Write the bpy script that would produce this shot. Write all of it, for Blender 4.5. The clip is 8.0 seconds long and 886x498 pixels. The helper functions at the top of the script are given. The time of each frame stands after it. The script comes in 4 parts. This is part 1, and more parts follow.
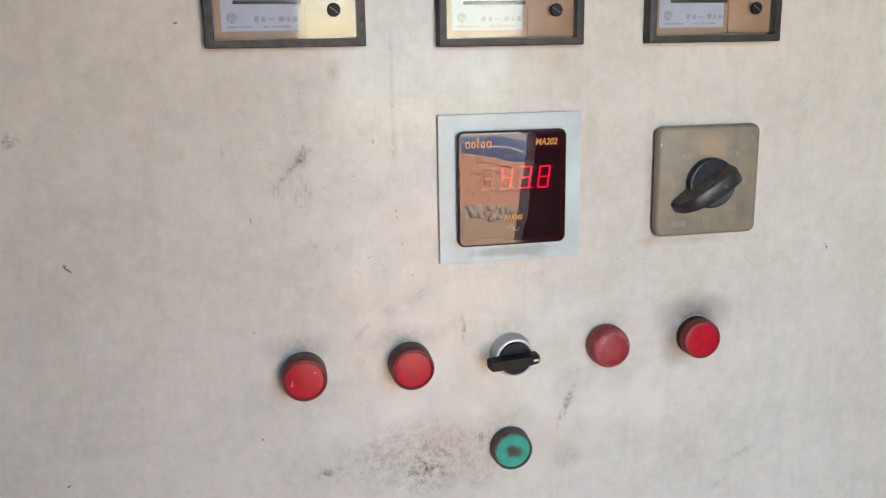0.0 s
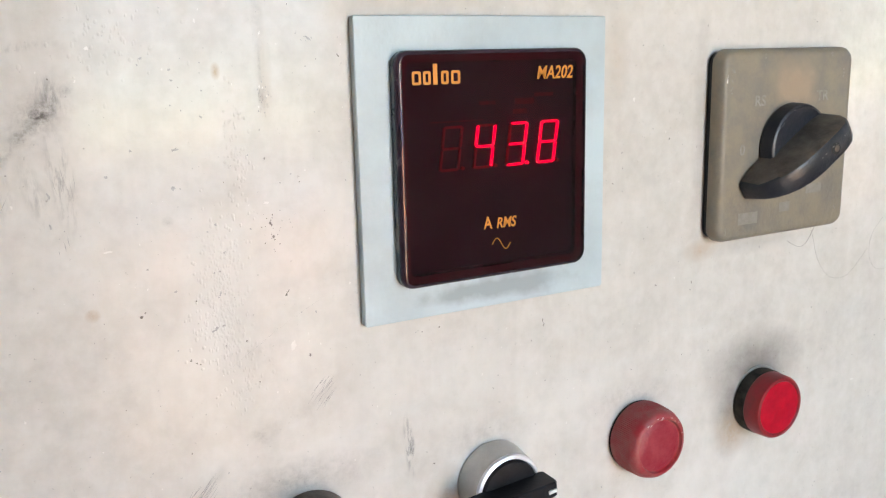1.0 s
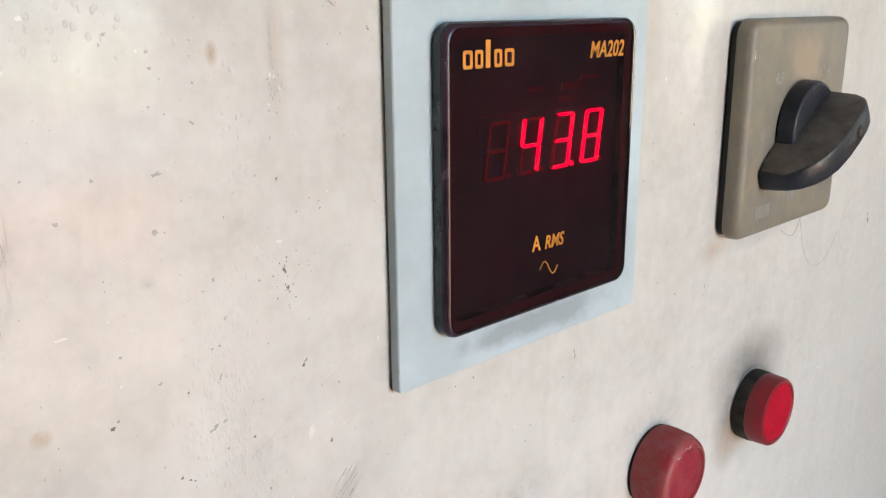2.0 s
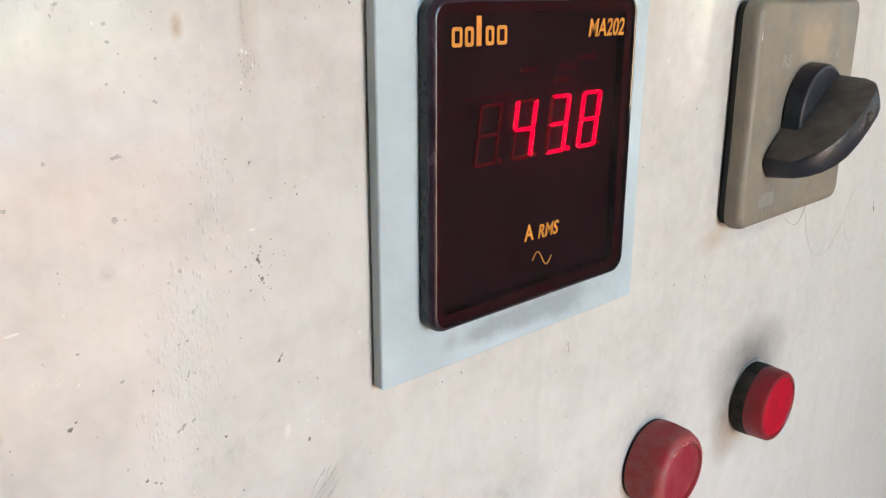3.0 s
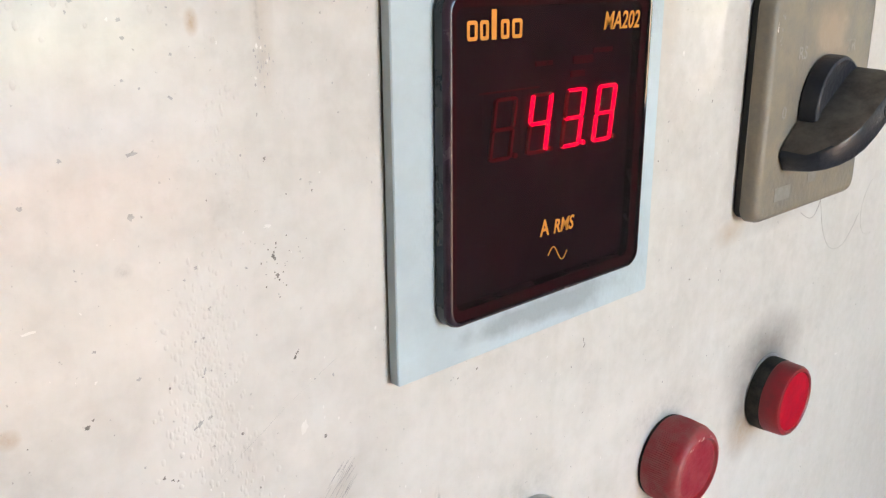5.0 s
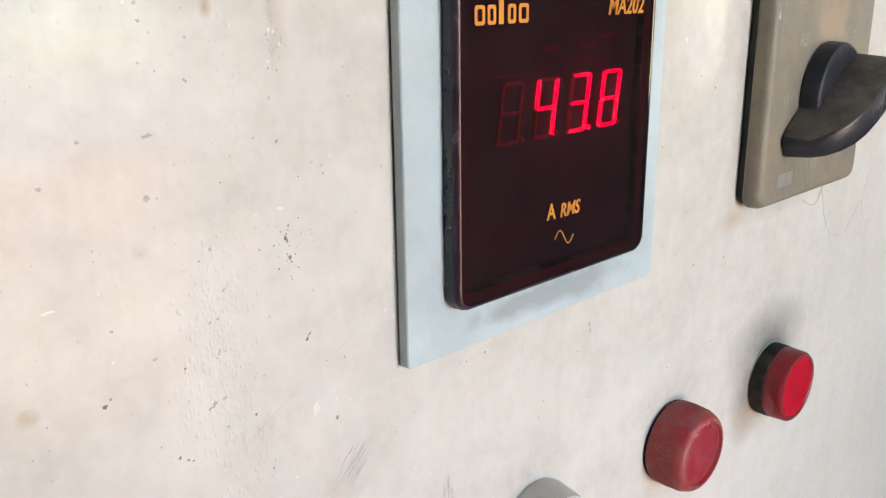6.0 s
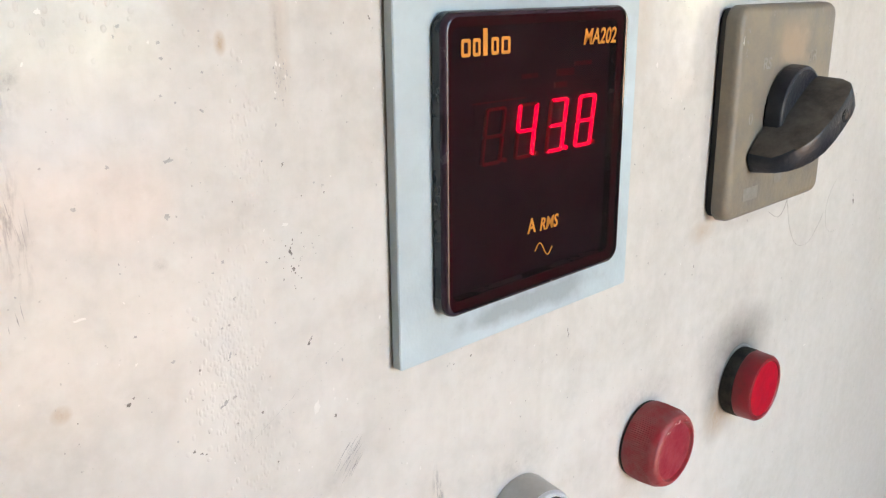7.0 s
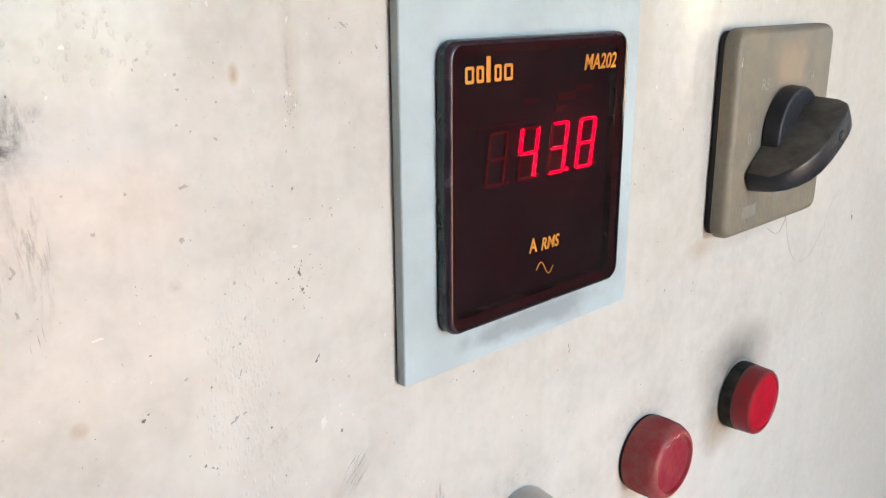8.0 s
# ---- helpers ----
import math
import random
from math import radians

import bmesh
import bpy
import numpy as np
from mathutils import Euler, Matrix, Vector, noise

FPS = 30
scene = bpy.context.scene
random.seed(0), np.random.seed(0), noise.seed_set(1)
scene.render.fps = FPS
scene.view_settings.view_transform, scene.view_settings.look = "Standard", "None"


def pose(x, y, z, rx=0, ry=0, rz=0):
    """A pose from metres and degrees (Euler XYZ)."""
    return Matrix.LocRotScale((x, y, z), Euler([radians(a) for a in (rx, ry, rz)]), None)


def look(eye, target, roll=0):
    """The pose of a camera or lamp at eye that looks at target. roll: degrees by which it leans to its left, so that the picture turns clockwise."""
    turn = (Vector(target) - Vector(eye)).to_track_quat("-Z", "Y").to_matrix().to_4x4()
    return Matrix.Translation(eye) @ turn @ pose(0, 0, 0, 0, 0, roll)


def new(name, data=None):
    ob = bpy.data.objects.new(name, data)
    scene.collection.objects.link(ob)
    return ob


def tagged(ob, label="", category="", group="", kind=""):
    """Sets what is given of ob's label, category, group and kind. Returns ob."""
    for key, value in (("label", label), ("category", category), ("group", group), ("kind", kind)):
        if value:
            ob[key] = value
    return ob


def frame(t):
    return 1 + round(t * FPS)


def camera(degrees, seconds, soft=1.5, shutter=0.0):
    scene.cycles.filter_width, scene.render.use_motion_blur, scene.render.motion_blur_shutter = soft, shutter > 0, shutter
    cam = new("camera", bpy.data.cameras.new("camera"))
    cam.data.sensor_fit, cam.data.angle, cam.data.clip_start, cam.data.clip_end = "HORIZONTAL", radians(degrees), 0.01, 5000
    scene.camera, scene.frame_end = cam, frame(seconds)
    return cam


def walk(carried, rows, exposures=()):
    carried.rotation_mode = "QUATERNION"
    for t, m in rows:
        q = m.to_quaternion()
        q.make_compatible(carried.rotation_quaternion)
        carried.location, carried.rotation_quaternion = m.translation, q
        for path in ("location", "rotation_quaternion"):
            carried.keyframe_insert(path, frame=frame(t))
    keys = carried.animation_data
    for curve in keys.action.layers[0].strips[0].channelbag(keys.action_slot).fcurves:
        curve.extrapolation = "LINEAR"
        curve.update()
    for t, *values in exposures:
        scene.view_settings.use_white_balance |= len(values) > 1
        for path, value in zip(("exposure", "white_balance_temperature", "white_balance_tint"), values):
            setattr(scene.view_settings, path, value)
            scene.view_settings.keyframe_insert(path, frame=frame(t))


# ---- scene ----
cam = camera(53.81, 8.0, soft=1.25)
PATH = [
    (0, (-0.20344, -0.70612, 1.41772), (0.19115, 1.20265, 0.96951), -1.003),
    (0.3, (-0.21739, -0.58993, 1.39309), (0.36099, 1.26607, 0.92322), -0.333),
    (0.5, (-0.20891, -0.52783, 1.37558), (0.43342, 1.30824, 0.91621), -0.497),
    (0.8, (-0.19310, -0.39790, 1.35885), (0.59339, 1.38707, 0.91690), -1.608),
    (1, (-0.19903, -0.32238, 1.34703), (0.74418, 1.38950, 0.92295), -1.365),
    (1.2, (-0.22307, -0.26688, 1.35683), (0.85748, 1.35729, 0.91581), -1.451),
    (2.3, (-0.21697, -0.19090, 1.35323), (1.11706, 1.19100, 0.79580), -0.114),
    (2.5, (-0.21185, -0.18833, 1.35004), (1.11550, 1.19469, 0.77962), 0.063),
    (3, (-0.20762, -0.18588, 1.35389), (1.10464, 1.20713, 0.77294), 0.131),
    (3.5, (-0.20928, -0.18348, 1.35516), (1.08974, 1.22141, 0.77305), 0.090),
    (4, (-0.20776, -0.18372, 1.35383), (1.09000, 1.22298, 0.77330), -0.059),
    (4.5, (-0.20837, -0.18440, 1.35356), (1.08820, 1.22180, 0.76920), -0.170),
    (5.8, (-0.20687, -0.18182, 1.35161), (1.08710, 1.22084, 0.75314), -0.613),
    (6, (-0.21273, -0.18429, 1.35016), (1.08332, 1.21783, 0.75490), -0.718),
    (6.5, (-0.22127, -0.19418, 1.35491), (1.09293, 1.19365, 0.76601), -0.668),
    (7, (-0.22876, -0.19884, 1.35829), (1.09846, 1.18054, 0.77879), -0.482),
    (7.5, (-0.23220, -0.19992, 1.36136), (1.09570, 1.18146, 0.78823), -0.383),
    (8, (-0.23333, -0.20407, 1.36510), (1.08895, 1.18564, 0.79915), -0.322),
]
EXPOSURES = [(0.0, 4.17), (0.5, 4.32), (1.0, 4.48), (2.5, 4.46), (4.5, 4.55), (8.0, 4.58)]
KELVIN, TINT = 7700, 10.5
walk(cam, [(t, look(eye, target, roll)) for t, eye, target, roll in PATH], [(t, stops, KELVIN, TINT) for t, stops in EXPOSURES])


# ---- world, sun, exposure ----
world = bpy.data.worlds.new("world")
scene.world = world
world.use_nodes = True
wn = world.node_tree.nodes
sky = wn.new("ShaderNodeTexSky")
sky.sky_type = "NISHITA"
sky.sun_disc = False
sky.dust_density, sky.ozone_density = 0.3, 2.0
SUN_UP, SUN_ROUND = 52, 25
sky.sun_elevation, sky.sun_rotation = radians(SUN_UP), radians(SUN_ROUND)
world.node_tree.links.new(sky.outputs[0], wn["Background"].inputs[0])
wn["Background"].inputs[1].default_value = 0.12
sun = new("sun", bpy.data.lights.new("sun", "SUN"))
sun.data.energy, sun.data.angle, sun.data.color = 4.0, radians(0.5), (1.0, 0.94, 0.86)
way = Vector((math.sin(radians(SUN_ROUND)) * math.cos(radians(SUN_UP)), math.cos(radians(SUN_ROUND)) * math.cos(radians(SUN_UP)), math.sin(radians(SUN_UP))))
sun.matrix_world = look(way * 30, (0, 0, 0))


# ---- materials ----
def mat(name, base=(0.5, 0.5, 0.5), rough=0.5, metal=0.0, spread=0.0, scale=40.0, bump=0.0, bump_scale=300.0, other=None, coat=0.0, specular=0.5, patch=None):
    """A principled material with blotches of a second colour, uneven gloss and fine relief."""
    m = bpy.data.materials.new(name)
    m.use_nodes = True
    nt = m.node_tree
    b = nt.nodes["Principled BSDF"]
    b.inputs["Roughness"].default_value = rough
    b.inputs["Metallic"].default_value = metal
    b.inputs["Coat Weight"].default_value = coat
    b.inputs["Specular IOR Level"].default_value = specular
    b.inputs["Base Color"].default_value = (*base, 1)
    tc = nt.nodes.new("ShaderNodeTexCoord")
    if spread or other:
        n = nt.nodes.new("ShaderNodeTexNoise")
        n.inputs["Scale"].default_value, n.inputs["Detail"].default_value, n.inputs["Roughness"].default_value = scale, 8, 0.65
        nt.links.new(tc.outputs["Object"], n.inputs["Vector"])
        r = nt.nodes.new("ShaderNodeValToRGB")
        lo = other if other else tuple(c * (1 - spread) for c in base)
        hi = base if other else tuple(min(1, c * (1 + spread)) for c in base)
        r.color_ramp.elements[0].position, r.color_ramp.elements[1].position = 0.36, 0.64
        r.color_ramp.elements[0].color, r.color_ramp.elements[1].color = (*lo, 1), (*hi, 1)
        nt.links.new(n.outputs[0], r.inputs[0])
        tone = r.outputs[0]
        if patch:
            (px, pz, pw, ph), hue = patch
            mp = nt.nodes.new("ShaderNodeMapping")
            mp.vector_type = "TEXTURE"
            mp.inputs["Location"].default_value, mp.inputs["Scale"].default_value = (px, 0, pz), (pw, 10, ph)
            nt.links.new(tc.outputs["Object"], mp.inputs["Vector"])
            far = nt.nodes.new("ShaderNodeVectorMath")
            far.operation = "LENGTH"
            nt.links.new(mp.outputs[0], far.inputs[0])
            ragged = nt.nodes.new("ShaderNodeTexNoise")
            ragged.inputs["Scale"].default_value, ragged.inputs["Detail"].default_value = 110, 6
            nt.links.new(tc.outputs["Object"], ragged.inputs["Vector"])
            add = nt.nodes.new("ShaderNodeMath")
            add.operation = "MULTIPLY_ADD"
            add.inputs[1].default_value, add.inputs[2].default_value = 1.6, -0.8
            nt.links.new(ragged.outputs[0], add.inputs[0])
            rim = nt.nodes.new("ShaderNodeMath")
            nt.links.new(far.outputs["Value"], rim.inputs[0])
            nt.links.new(add.outputs[0], rim.inputs[1])
            fade = nt.nodes.new("ShaderNodeMapRange")
            fade.inputs["From Min"].default_value, fade.inputs["From Max"].default_value = 1.25, 0.55
            nt.links.new(rim.outputs[0], fade.inputs[0])
            mx = nt.nodes.new("ShaderNodeMix")
            mx.data_type = "RGBA"
            nt.links.new(fade.outputs[0], mx.inputs[0])
            nt.links.new(tone, mx.inputs[6])
            mx.inputs[7].default_value = (*hue, 1)
            tone = mx.outputs[2]
        nt.links.new(tone, b.inputs["Base Color"])
        g = nt.nodes.new("ShaderNodeMapRange")
        g.inputs["To Min"].default_value, g.inputs["To Max"].default_value = max(0.02, rough - 0.12), min(1, rough + 0.12)
        nt.links.new(n.outputs[0], g.inputs[0])
        nt.links.new(g.outputs[0], b.inputs["Roughness"])
    if bump:
        n2 = nt.nodes.new("ShaderNodeTexNoise")
        n2.inputs["Scale"].default_value, n2.inputs["Detail"].default_value = bump_scale, 5
        nt.links.new(tc.outputs["Object"], n2.inputs["Vector"])
        bp = nt.nodes.new("ShaderNodeBump")
        bp.inputs["Strength"].default_value, bp.inputs["Distance"].default_value = bump, 0.001
        nt.links.new(n2.outputs[0], bp.inputs["Height"])
        nt.links.new(bp.outputs[0], b.inputs["Normal"])
    return m


def glowing(name, color, strength):
    m = bpy.data.materials.new(name)
    m.use_nodes = True
    b = m.node_tree.nodes["Principled BSDF"]
    b.inputs["Base Color"].default_value = (*[c * 0.3 for c in color], 1)
    b.inputs["Emission Color"].default_value, b.inputs["Emission Strength"].default_value = (*color, 1), strength
    return m


def pane(name, tint, gloss_rough=0.02, ior=1.5, ripple=0.0, veil=0.0):
    """Thin clear or tinted sheet: see-through by its tint, with the mirror gloss of its front and a pale diffuse veil.
    """
    m = bpy.data.materials.new(name)
    m.use_nodes = True
    nt = m.node_tree
    nt.nodes.remove(nt.nodes["Principled BSDF"])
    t = nt.nodes.new("ShaderNodeBsdfTransparent")
    t.inputs[0].default_value = (*tint, 1)
    g = nt.nodes.new("ShaderNodeBsdfGlossy")
    g.inputs["Roughness"].default_value = gloss_rough
    f = nt.nodes.new("ShaderNodeFresnel")
    f.inputs[0].default_value = ior
    mix = nt.nodes.new("ShaderNodeMixShader")
    nt.links.new(f.outputs[0], mix.inputs[0])
    film = nt.nodes.new("ShaderNodeMixShader")
    film.inputs[0].default_value = veil
    haze = nt.nodes.new("ShaderNodeBsdfDiffuse")
    haze.inputs[0].default_value = (0.50, 0.50, 0.52, 1)
    nt.links.new(t.outputs[0], film.inputs[1])
    nt.links.new(haze.outputs[0], film.inputs[2])
    nt.links.new(film.outputs[0], mix.inputs[1])
    nt.links.new(g.outputs[0], mix.inputs[2])
    nt.links.new(mix.outputs[0], nt.nodes["Material Output"].inputs[0])
    if ripple:
        tc = nt.nodes.new("ShaderNodeTexCoord")
        n = nt.nodes.new("ShaderNodeTexNoise")
        n.inputs["Scale"].default_value, n.inputs["Detail"].default_value = 45, 1
        nt.links.new(tc.outputs["Object"], n.inputs["Vector"])
        bp = nt.nodes.new("ShaderNodeBump")
        bp.inputs["Strength"].default_value, bp.inputs["Distance"].default_value = ripple, 0.001
        nt.links.new(n.outputs[0], bp.inputs["Height"])
        nt.links.new(bp.outputs[0], g.inputs["Normal"])
        nt.links.new(bp.outputs[0], f.inputs["Normal"])
    return m


# Smears on the panel's paint: x, z, half width, half height, lean in degrees, darkness.
SMEARS = [
    (-0.076, 1.064, 0.056, 0.026, 0, 0.45), (-0.074, 1.049, 0.022, 0.016, 0, 0.75),
    (-0.025, 1.077, 0.008, 0.006, 30, 0.60), (0.0545, 1.098, 0.003, 0.016, -20, 0.70), (-0.163, 1.0580, 0.010, 0.004, 10, 0.75),
    (0.233, 1.031, 0.012, 0.004, 15, 0.40), (0.211, 1.002, 0.010, 0.004, 30, 0.35), (-0.389, 1.356, 0.008, 0.005, 20, 0.65), (-0.022, 1.034, 0.014, 0.006, 10, 0.35),
]
SMEARS_AND_SHADE = [
    (-0.1735, 1.3325, 0.0058, 0.0036, 50, 0.90), (-0.1790, 1.3265, 0.0050, 0.0030, 44, 0.70), (-0.188, 1.3175, 0.0085, 0.0022, 46, 0.36), (-0.1755, 1.3305, 0.011, 0.0065, 47, 0.40), (-0.1655, 1.3395, 0.0030, 0.0016, 45, 0.5),
    (-0.133, 1.180, 0.012, 0.002, 48, 0.16), (-0.080, 1.213, 0.010, 0.002, 35, 0.14), (0.055, 1.046, 0.012, 0.008, 20, 0.30),
    # Next two rows, round the lamps: grime with contact shade painted into it.
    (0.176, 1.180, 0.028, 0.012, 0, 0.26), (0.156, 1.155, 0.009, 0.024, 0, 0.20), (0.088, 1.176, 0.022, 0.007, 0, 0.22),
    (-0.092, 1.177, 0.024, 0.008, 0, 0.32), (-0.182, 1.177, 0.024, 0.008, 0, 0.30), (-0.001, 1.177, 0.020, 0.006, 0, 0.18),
    (-0.0972, 1.386, 0.0017, 0.034, 0, 0.30), (-0.1356, 1.2915, 0.0016, 0.0014, 0, 0.35), (-0.105, 1.201, 0.005, 0.004, 20, 0.25), (-0.0974, 1.3475, 0.0007, 0.007, 0, 0.30), (0.000, 1.090, 0.022, 0.007, 0, 0.2),
]
# Soft dark dusty films round lamps and rotary switch, with contact shade painted in.
DUST_AND_SHADE = [
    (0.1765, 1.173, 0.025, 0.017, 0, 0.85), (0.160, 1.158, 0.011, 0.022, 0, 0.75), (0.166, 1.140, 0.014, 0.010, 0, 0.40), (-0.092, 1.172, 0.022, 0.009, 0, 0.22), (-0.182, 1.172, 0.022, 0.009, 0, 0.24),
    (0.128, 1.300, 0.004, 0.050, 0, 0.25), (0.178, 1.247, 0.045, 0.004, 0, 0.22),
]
# Scuffs left by things that scraped past.
SCUFFS = [
    (-0.180, 1.354, 0.010, 0.0012, 5, 0.22), (-0.1695, 1.310, 0.0030, 0.013, 6, 0.40), (-0.178, 1.305, 0.0025, 0.009, 12, 0.28), (-0.193, 1.308, 0.006, 0.008, 20, 0.25),
    (-0.205, 1.350, 0.004, 0.0015, 0, 0.25), (-0.110, 1.236, 0.010, 0.003, 10, 0.10), (-0.0406, 1.1805, 0.0018, 0.010, 5, 0.75), (-0.025, 1.077, 0.006, 0.004, 30, 0.7), (-0.1700, 1.3380, 0.0030, 0.005, 20, 0.5),
]
# Paler places.
LIGHT = [(-0.085, 1.205, 0.035, 0.030, 0, 0.8), (-0.100, 1.115, 0.060, 0.035, 0, 0.8), (-0.030, 1.110, 0.040, 0.040, 0, 0.7), (-0.120, 1.255, 0.030, 0.030, 0, 0.7), (-0.070, 1.300, 0.012, 0.050, 0, 0.4), (0.030, 1.195, 0.050, 0.030, 0, 0.5), (0.060, 1.095, 0.060, 0.045, 0, 0.8), (0.150, 1.110, 0.070, 0.050, 0, 0.6)]
# Places where the paint has dried lumpy.
PEEL = [(-0.1165, 1.268, 0.0115, 0.020, 0, 1.0), (-0.1205, 1.248, 0.0120, 0.012, 0, 0.9), (-0.1085, 1.312, 0.0045, 0.020, 0, 0.75), (-0.0966, 1.335, 0.0026, 0.0048, 0, 0.9), (-0.090, 1.222, 0.016, 0.014, 0, 0.35)]
# Rusty and yellowed places; beside the lamps the brown also holds contact shade.
RUST_AND_SHADE = [
    (-0.144, 1.4005, 0.004, 0.008, 0, 0.55), (-0.1140, 1.3448, 0.0012, 0.0021, 0, 0.75), (-0.1643, 1.2606, 0.0018, 0.0016, 0, 0.75),
    (0.040, 1.403, 0.010, 0.010, 0, 0.25), (-0.197, 1.143, 0.008, 0.014, 0, 0.60), (-0.107, 1.143, 0.008, 0.014, 0, 0.60),
    (0.161, 1.141, 0.009, 0.010, 0, 0.60), (-0.021, 1.151, 0.008, 0.010, 0, 0.55), (0.131, 1.247, 0.008, 0.004, 0, 0.50),
    (-0.096, 1.345, 0.002, 0.014, 0, 0.22), (-0.2335, 1.341, 0.0012, 0.003, 0, 0.50), (-0.045, 1.075, 0.050, 0.025, 0, 0.22), (0.040, 1.065, 0.030, 0.020, 0, 0.18), (0.073, 1.345, 0.005, 0.016, 0, 0.25),
]


def panel_paint():
    m = bpy.data.materials.new("cream_enamel")
    m.use_nodes = True
    nt = m.node_tree
    L = nt.links.new
    b = nt.nodes["Principled BSDF"]
    tc = nt.nodes.new("ShaderNodeTexCoord")
    obj = tc.outputs["Object"]

    def noise_at(scale, detail=4, rough=0.6, stretch=(1, 1, 1), distort=0.0):
        mp = nt.nodes.new("ShaderNodeMapping")
        mp.inputs["Scale"].default_value = stretch
        L(obj, mp.inputs["Vector"])
        n = nt.nodes.new("ShaderNodeTexNoise")
        n.inputs["Scale"].default_value, n.inputs["Detail"].default_value = scale, detail
        n.inputs["Roughness"].default_value, n.inputs["Distortion"].default_value = rough, distort
        L(mp.outputs[0], n.inputs["Vector"])
        return n.outputs[0]

    def ranged(v, a, c, lo=0.0, hi=1.0):
        r = nt.nodes.new("ShaderNodeMapRange")
        r.inputs["From Min"].default_value, r.inputs["From Max"].default_value = a, c
        r.inputs["To Min"].default_value, r.inputs["To Max"].default_value = lo, hi
        L(v, r.inputs[0])
        return r.outputs[0]

    def maths(op, a, c):
        k = nt.nodes.new("ShaderNodeMath")
        k.operation = op
        for i, v in enumerate((a, c)):
            if isinstance(v, (int, float)):
                k.inputs[i].default_value = v
            else:
                L(v, k.inputs[i])
        return k.outputs[0]

    def mixed(f, a, c):
        x = nt.nodes.new("ShaderNodeMix")
        x.data_type = "RGBA"
        for i, v in ((0, f), (6, a), (7, c)):
            if isinstance(v, tuple):
                x.inputs[i].default_value = (*v, 1)
            elif isinstance(v, (int, float)):
                x.inputs[i].default_value = v
            else:
                L(v, x.inputs[i])
        return x.outputs[2]

    def patches(rows, grain):
        total = None
        for x, z, w, h, lean, dark in rows:
            mp = nt.nodes.new("ShaderNodeMapping")
            mp.vector_type = "TEXTURE"
            mp.inputs["Location"].default_value = (x, 0, z)
            mp.inputs["Rotation"].default_value = (0, radians(-lean), 0)
            mp.inputs["Scale"].default_value = (w, 10, h)
            L(obj, mp.inputs["Vector"])
            ln = nt.nodes.new("ShaderNodeVectorMath")
            ln.operation = "LENGTH"
            L(mp.outputs[0], ln.inputs[0])
            v = ranged(ln.outputs["Value"], 1.7, 0.2, 0.0, dark)
            total = v if total is None else maths("MAXIMUM", total, v)
        return maths("MULTIPLY", total, grain)

    cloud = noise_at(9, 5, 0.6)
    medium = noise_at(26, 3, 0.45)
    fine = noise_at(75, 4, 0.5)
    streak = noise_at(1, 6, 0.65, (60, 60, 7))
    grit = noise_at(260, 6, 0.75, distort=0.4)
    c = mixed(ranged(cloud, 0.30, 0.70), (0.55, 0.51, 0.455), (0.65, 0.61, 0.56))
    c = mixed(ranged(medium, 0.40, 0.75, 0, 0.5), c, (0.70, 0.65, 0.59))
    c = mixed(ranged(fine, 0.48, 0.80, 0, 0.5), c, (0.74, 0.70, 0.655))
    c = mixed(ranged(fine, 0.46, 0.22, 0, 0.5), c, (0.49, 0.46, 0.42))
    c = mixed(ranged(noise_at(190, 4, 0.6), 0.40, 0.70, 0.0, 0.28), c, (0.76, 0.725, 0.68))
    c = mixed(ranged(noise_at(230, 4, 0.65), 0.48, 0.28, 0.0, 0.18), c, (0.47, 0.44, 0.395))
    c = mixed(ranged(streak, 0.5, 0.8, 0, 0.35), c, (0.50, 0.47, 0.42))
    blotch = ranged(noise_at(110, 6, 0.72, distort=0.1), 0.42, 0.58)
    c = mixed(patches(LIGHT, ranged(medium, 0.35, 0.65)), c, (0.75, 0.71, 0.66))
    c = mixed(patches(SMEARS, maths("MULTIPLY", blotch, ranged(grit, 0.40, 0.52, 0.2, 1.35))), c, (0.175, 0.145, 0.100))
    drag = ranged(noise_at(340, 5, 0.7, (1.3, 1, 0.30), 0.3), 0.47, 0.60, 0.0, 1.25)
    c = mixed(patches(SCUFFS, drag), c, (0.16, 0.152, 0.145))
    c = mixed(patches(SMEARS_AND_SHADE, maths("MULTIPLY", ranged(blotch, 0.0, 1.0, 0.45, 1.0), ranged(grit, 0.34, 0.58, 0.25, 1.25))), c, (0.135, 0.120, 0.108))
    c = mixed(patches(DUST_AND_SHADE, ranged(noise_at(60, 3, 0.5), 0.30, 0.65, 0.7, 1.0)), c, (0.135, 0.118, 0.105))
    c = mixed(patches(RUST_AND_SHADE, ranged(noise_at(190, 5, 0.7), 0.3, 0.62, 0.2, 1.0)), c, (0.42, 0.25, 0.11))
    c = mixed(ranged(noise_at(420, 3, 0.6), 0.675, 0.74, 0, 0.6), c, (0.20, 0.18, 0.155))
    L(c, b.inputs["Base Color"])
    L(ranged(maths("ADD", maths("MULTIPLY", cloud, 0.6), maths("MULTIPLY", fine, 0.4)), 0.3, 0.7, 0.30, 0.42), b.inputs["Roughness"])
    b.inputs["Specular IOR Level"].default_value = 0.15
    lumps = patches(PEEL, ranged(noise_at(400, 1, 0.4, (1.2, 1, 0.62), 0.0), 0.42, 0.64))
    glossy = maths("ADD", ranged(maths("ADD", maths("MULTIPLY", medium, 0.5), maths("MULTIPLY", fine, 0.5)), 0.38, 0.62, 0.10, 0.30), maths("MULTIPLY", lumps, 0.5))
    L(glossy, b.inputs["Coat Weight"])
    b.inputs["Coat Roughness"].default_value = 0.07
    ripple = nt.nodes.new("ShaderNodeBump")
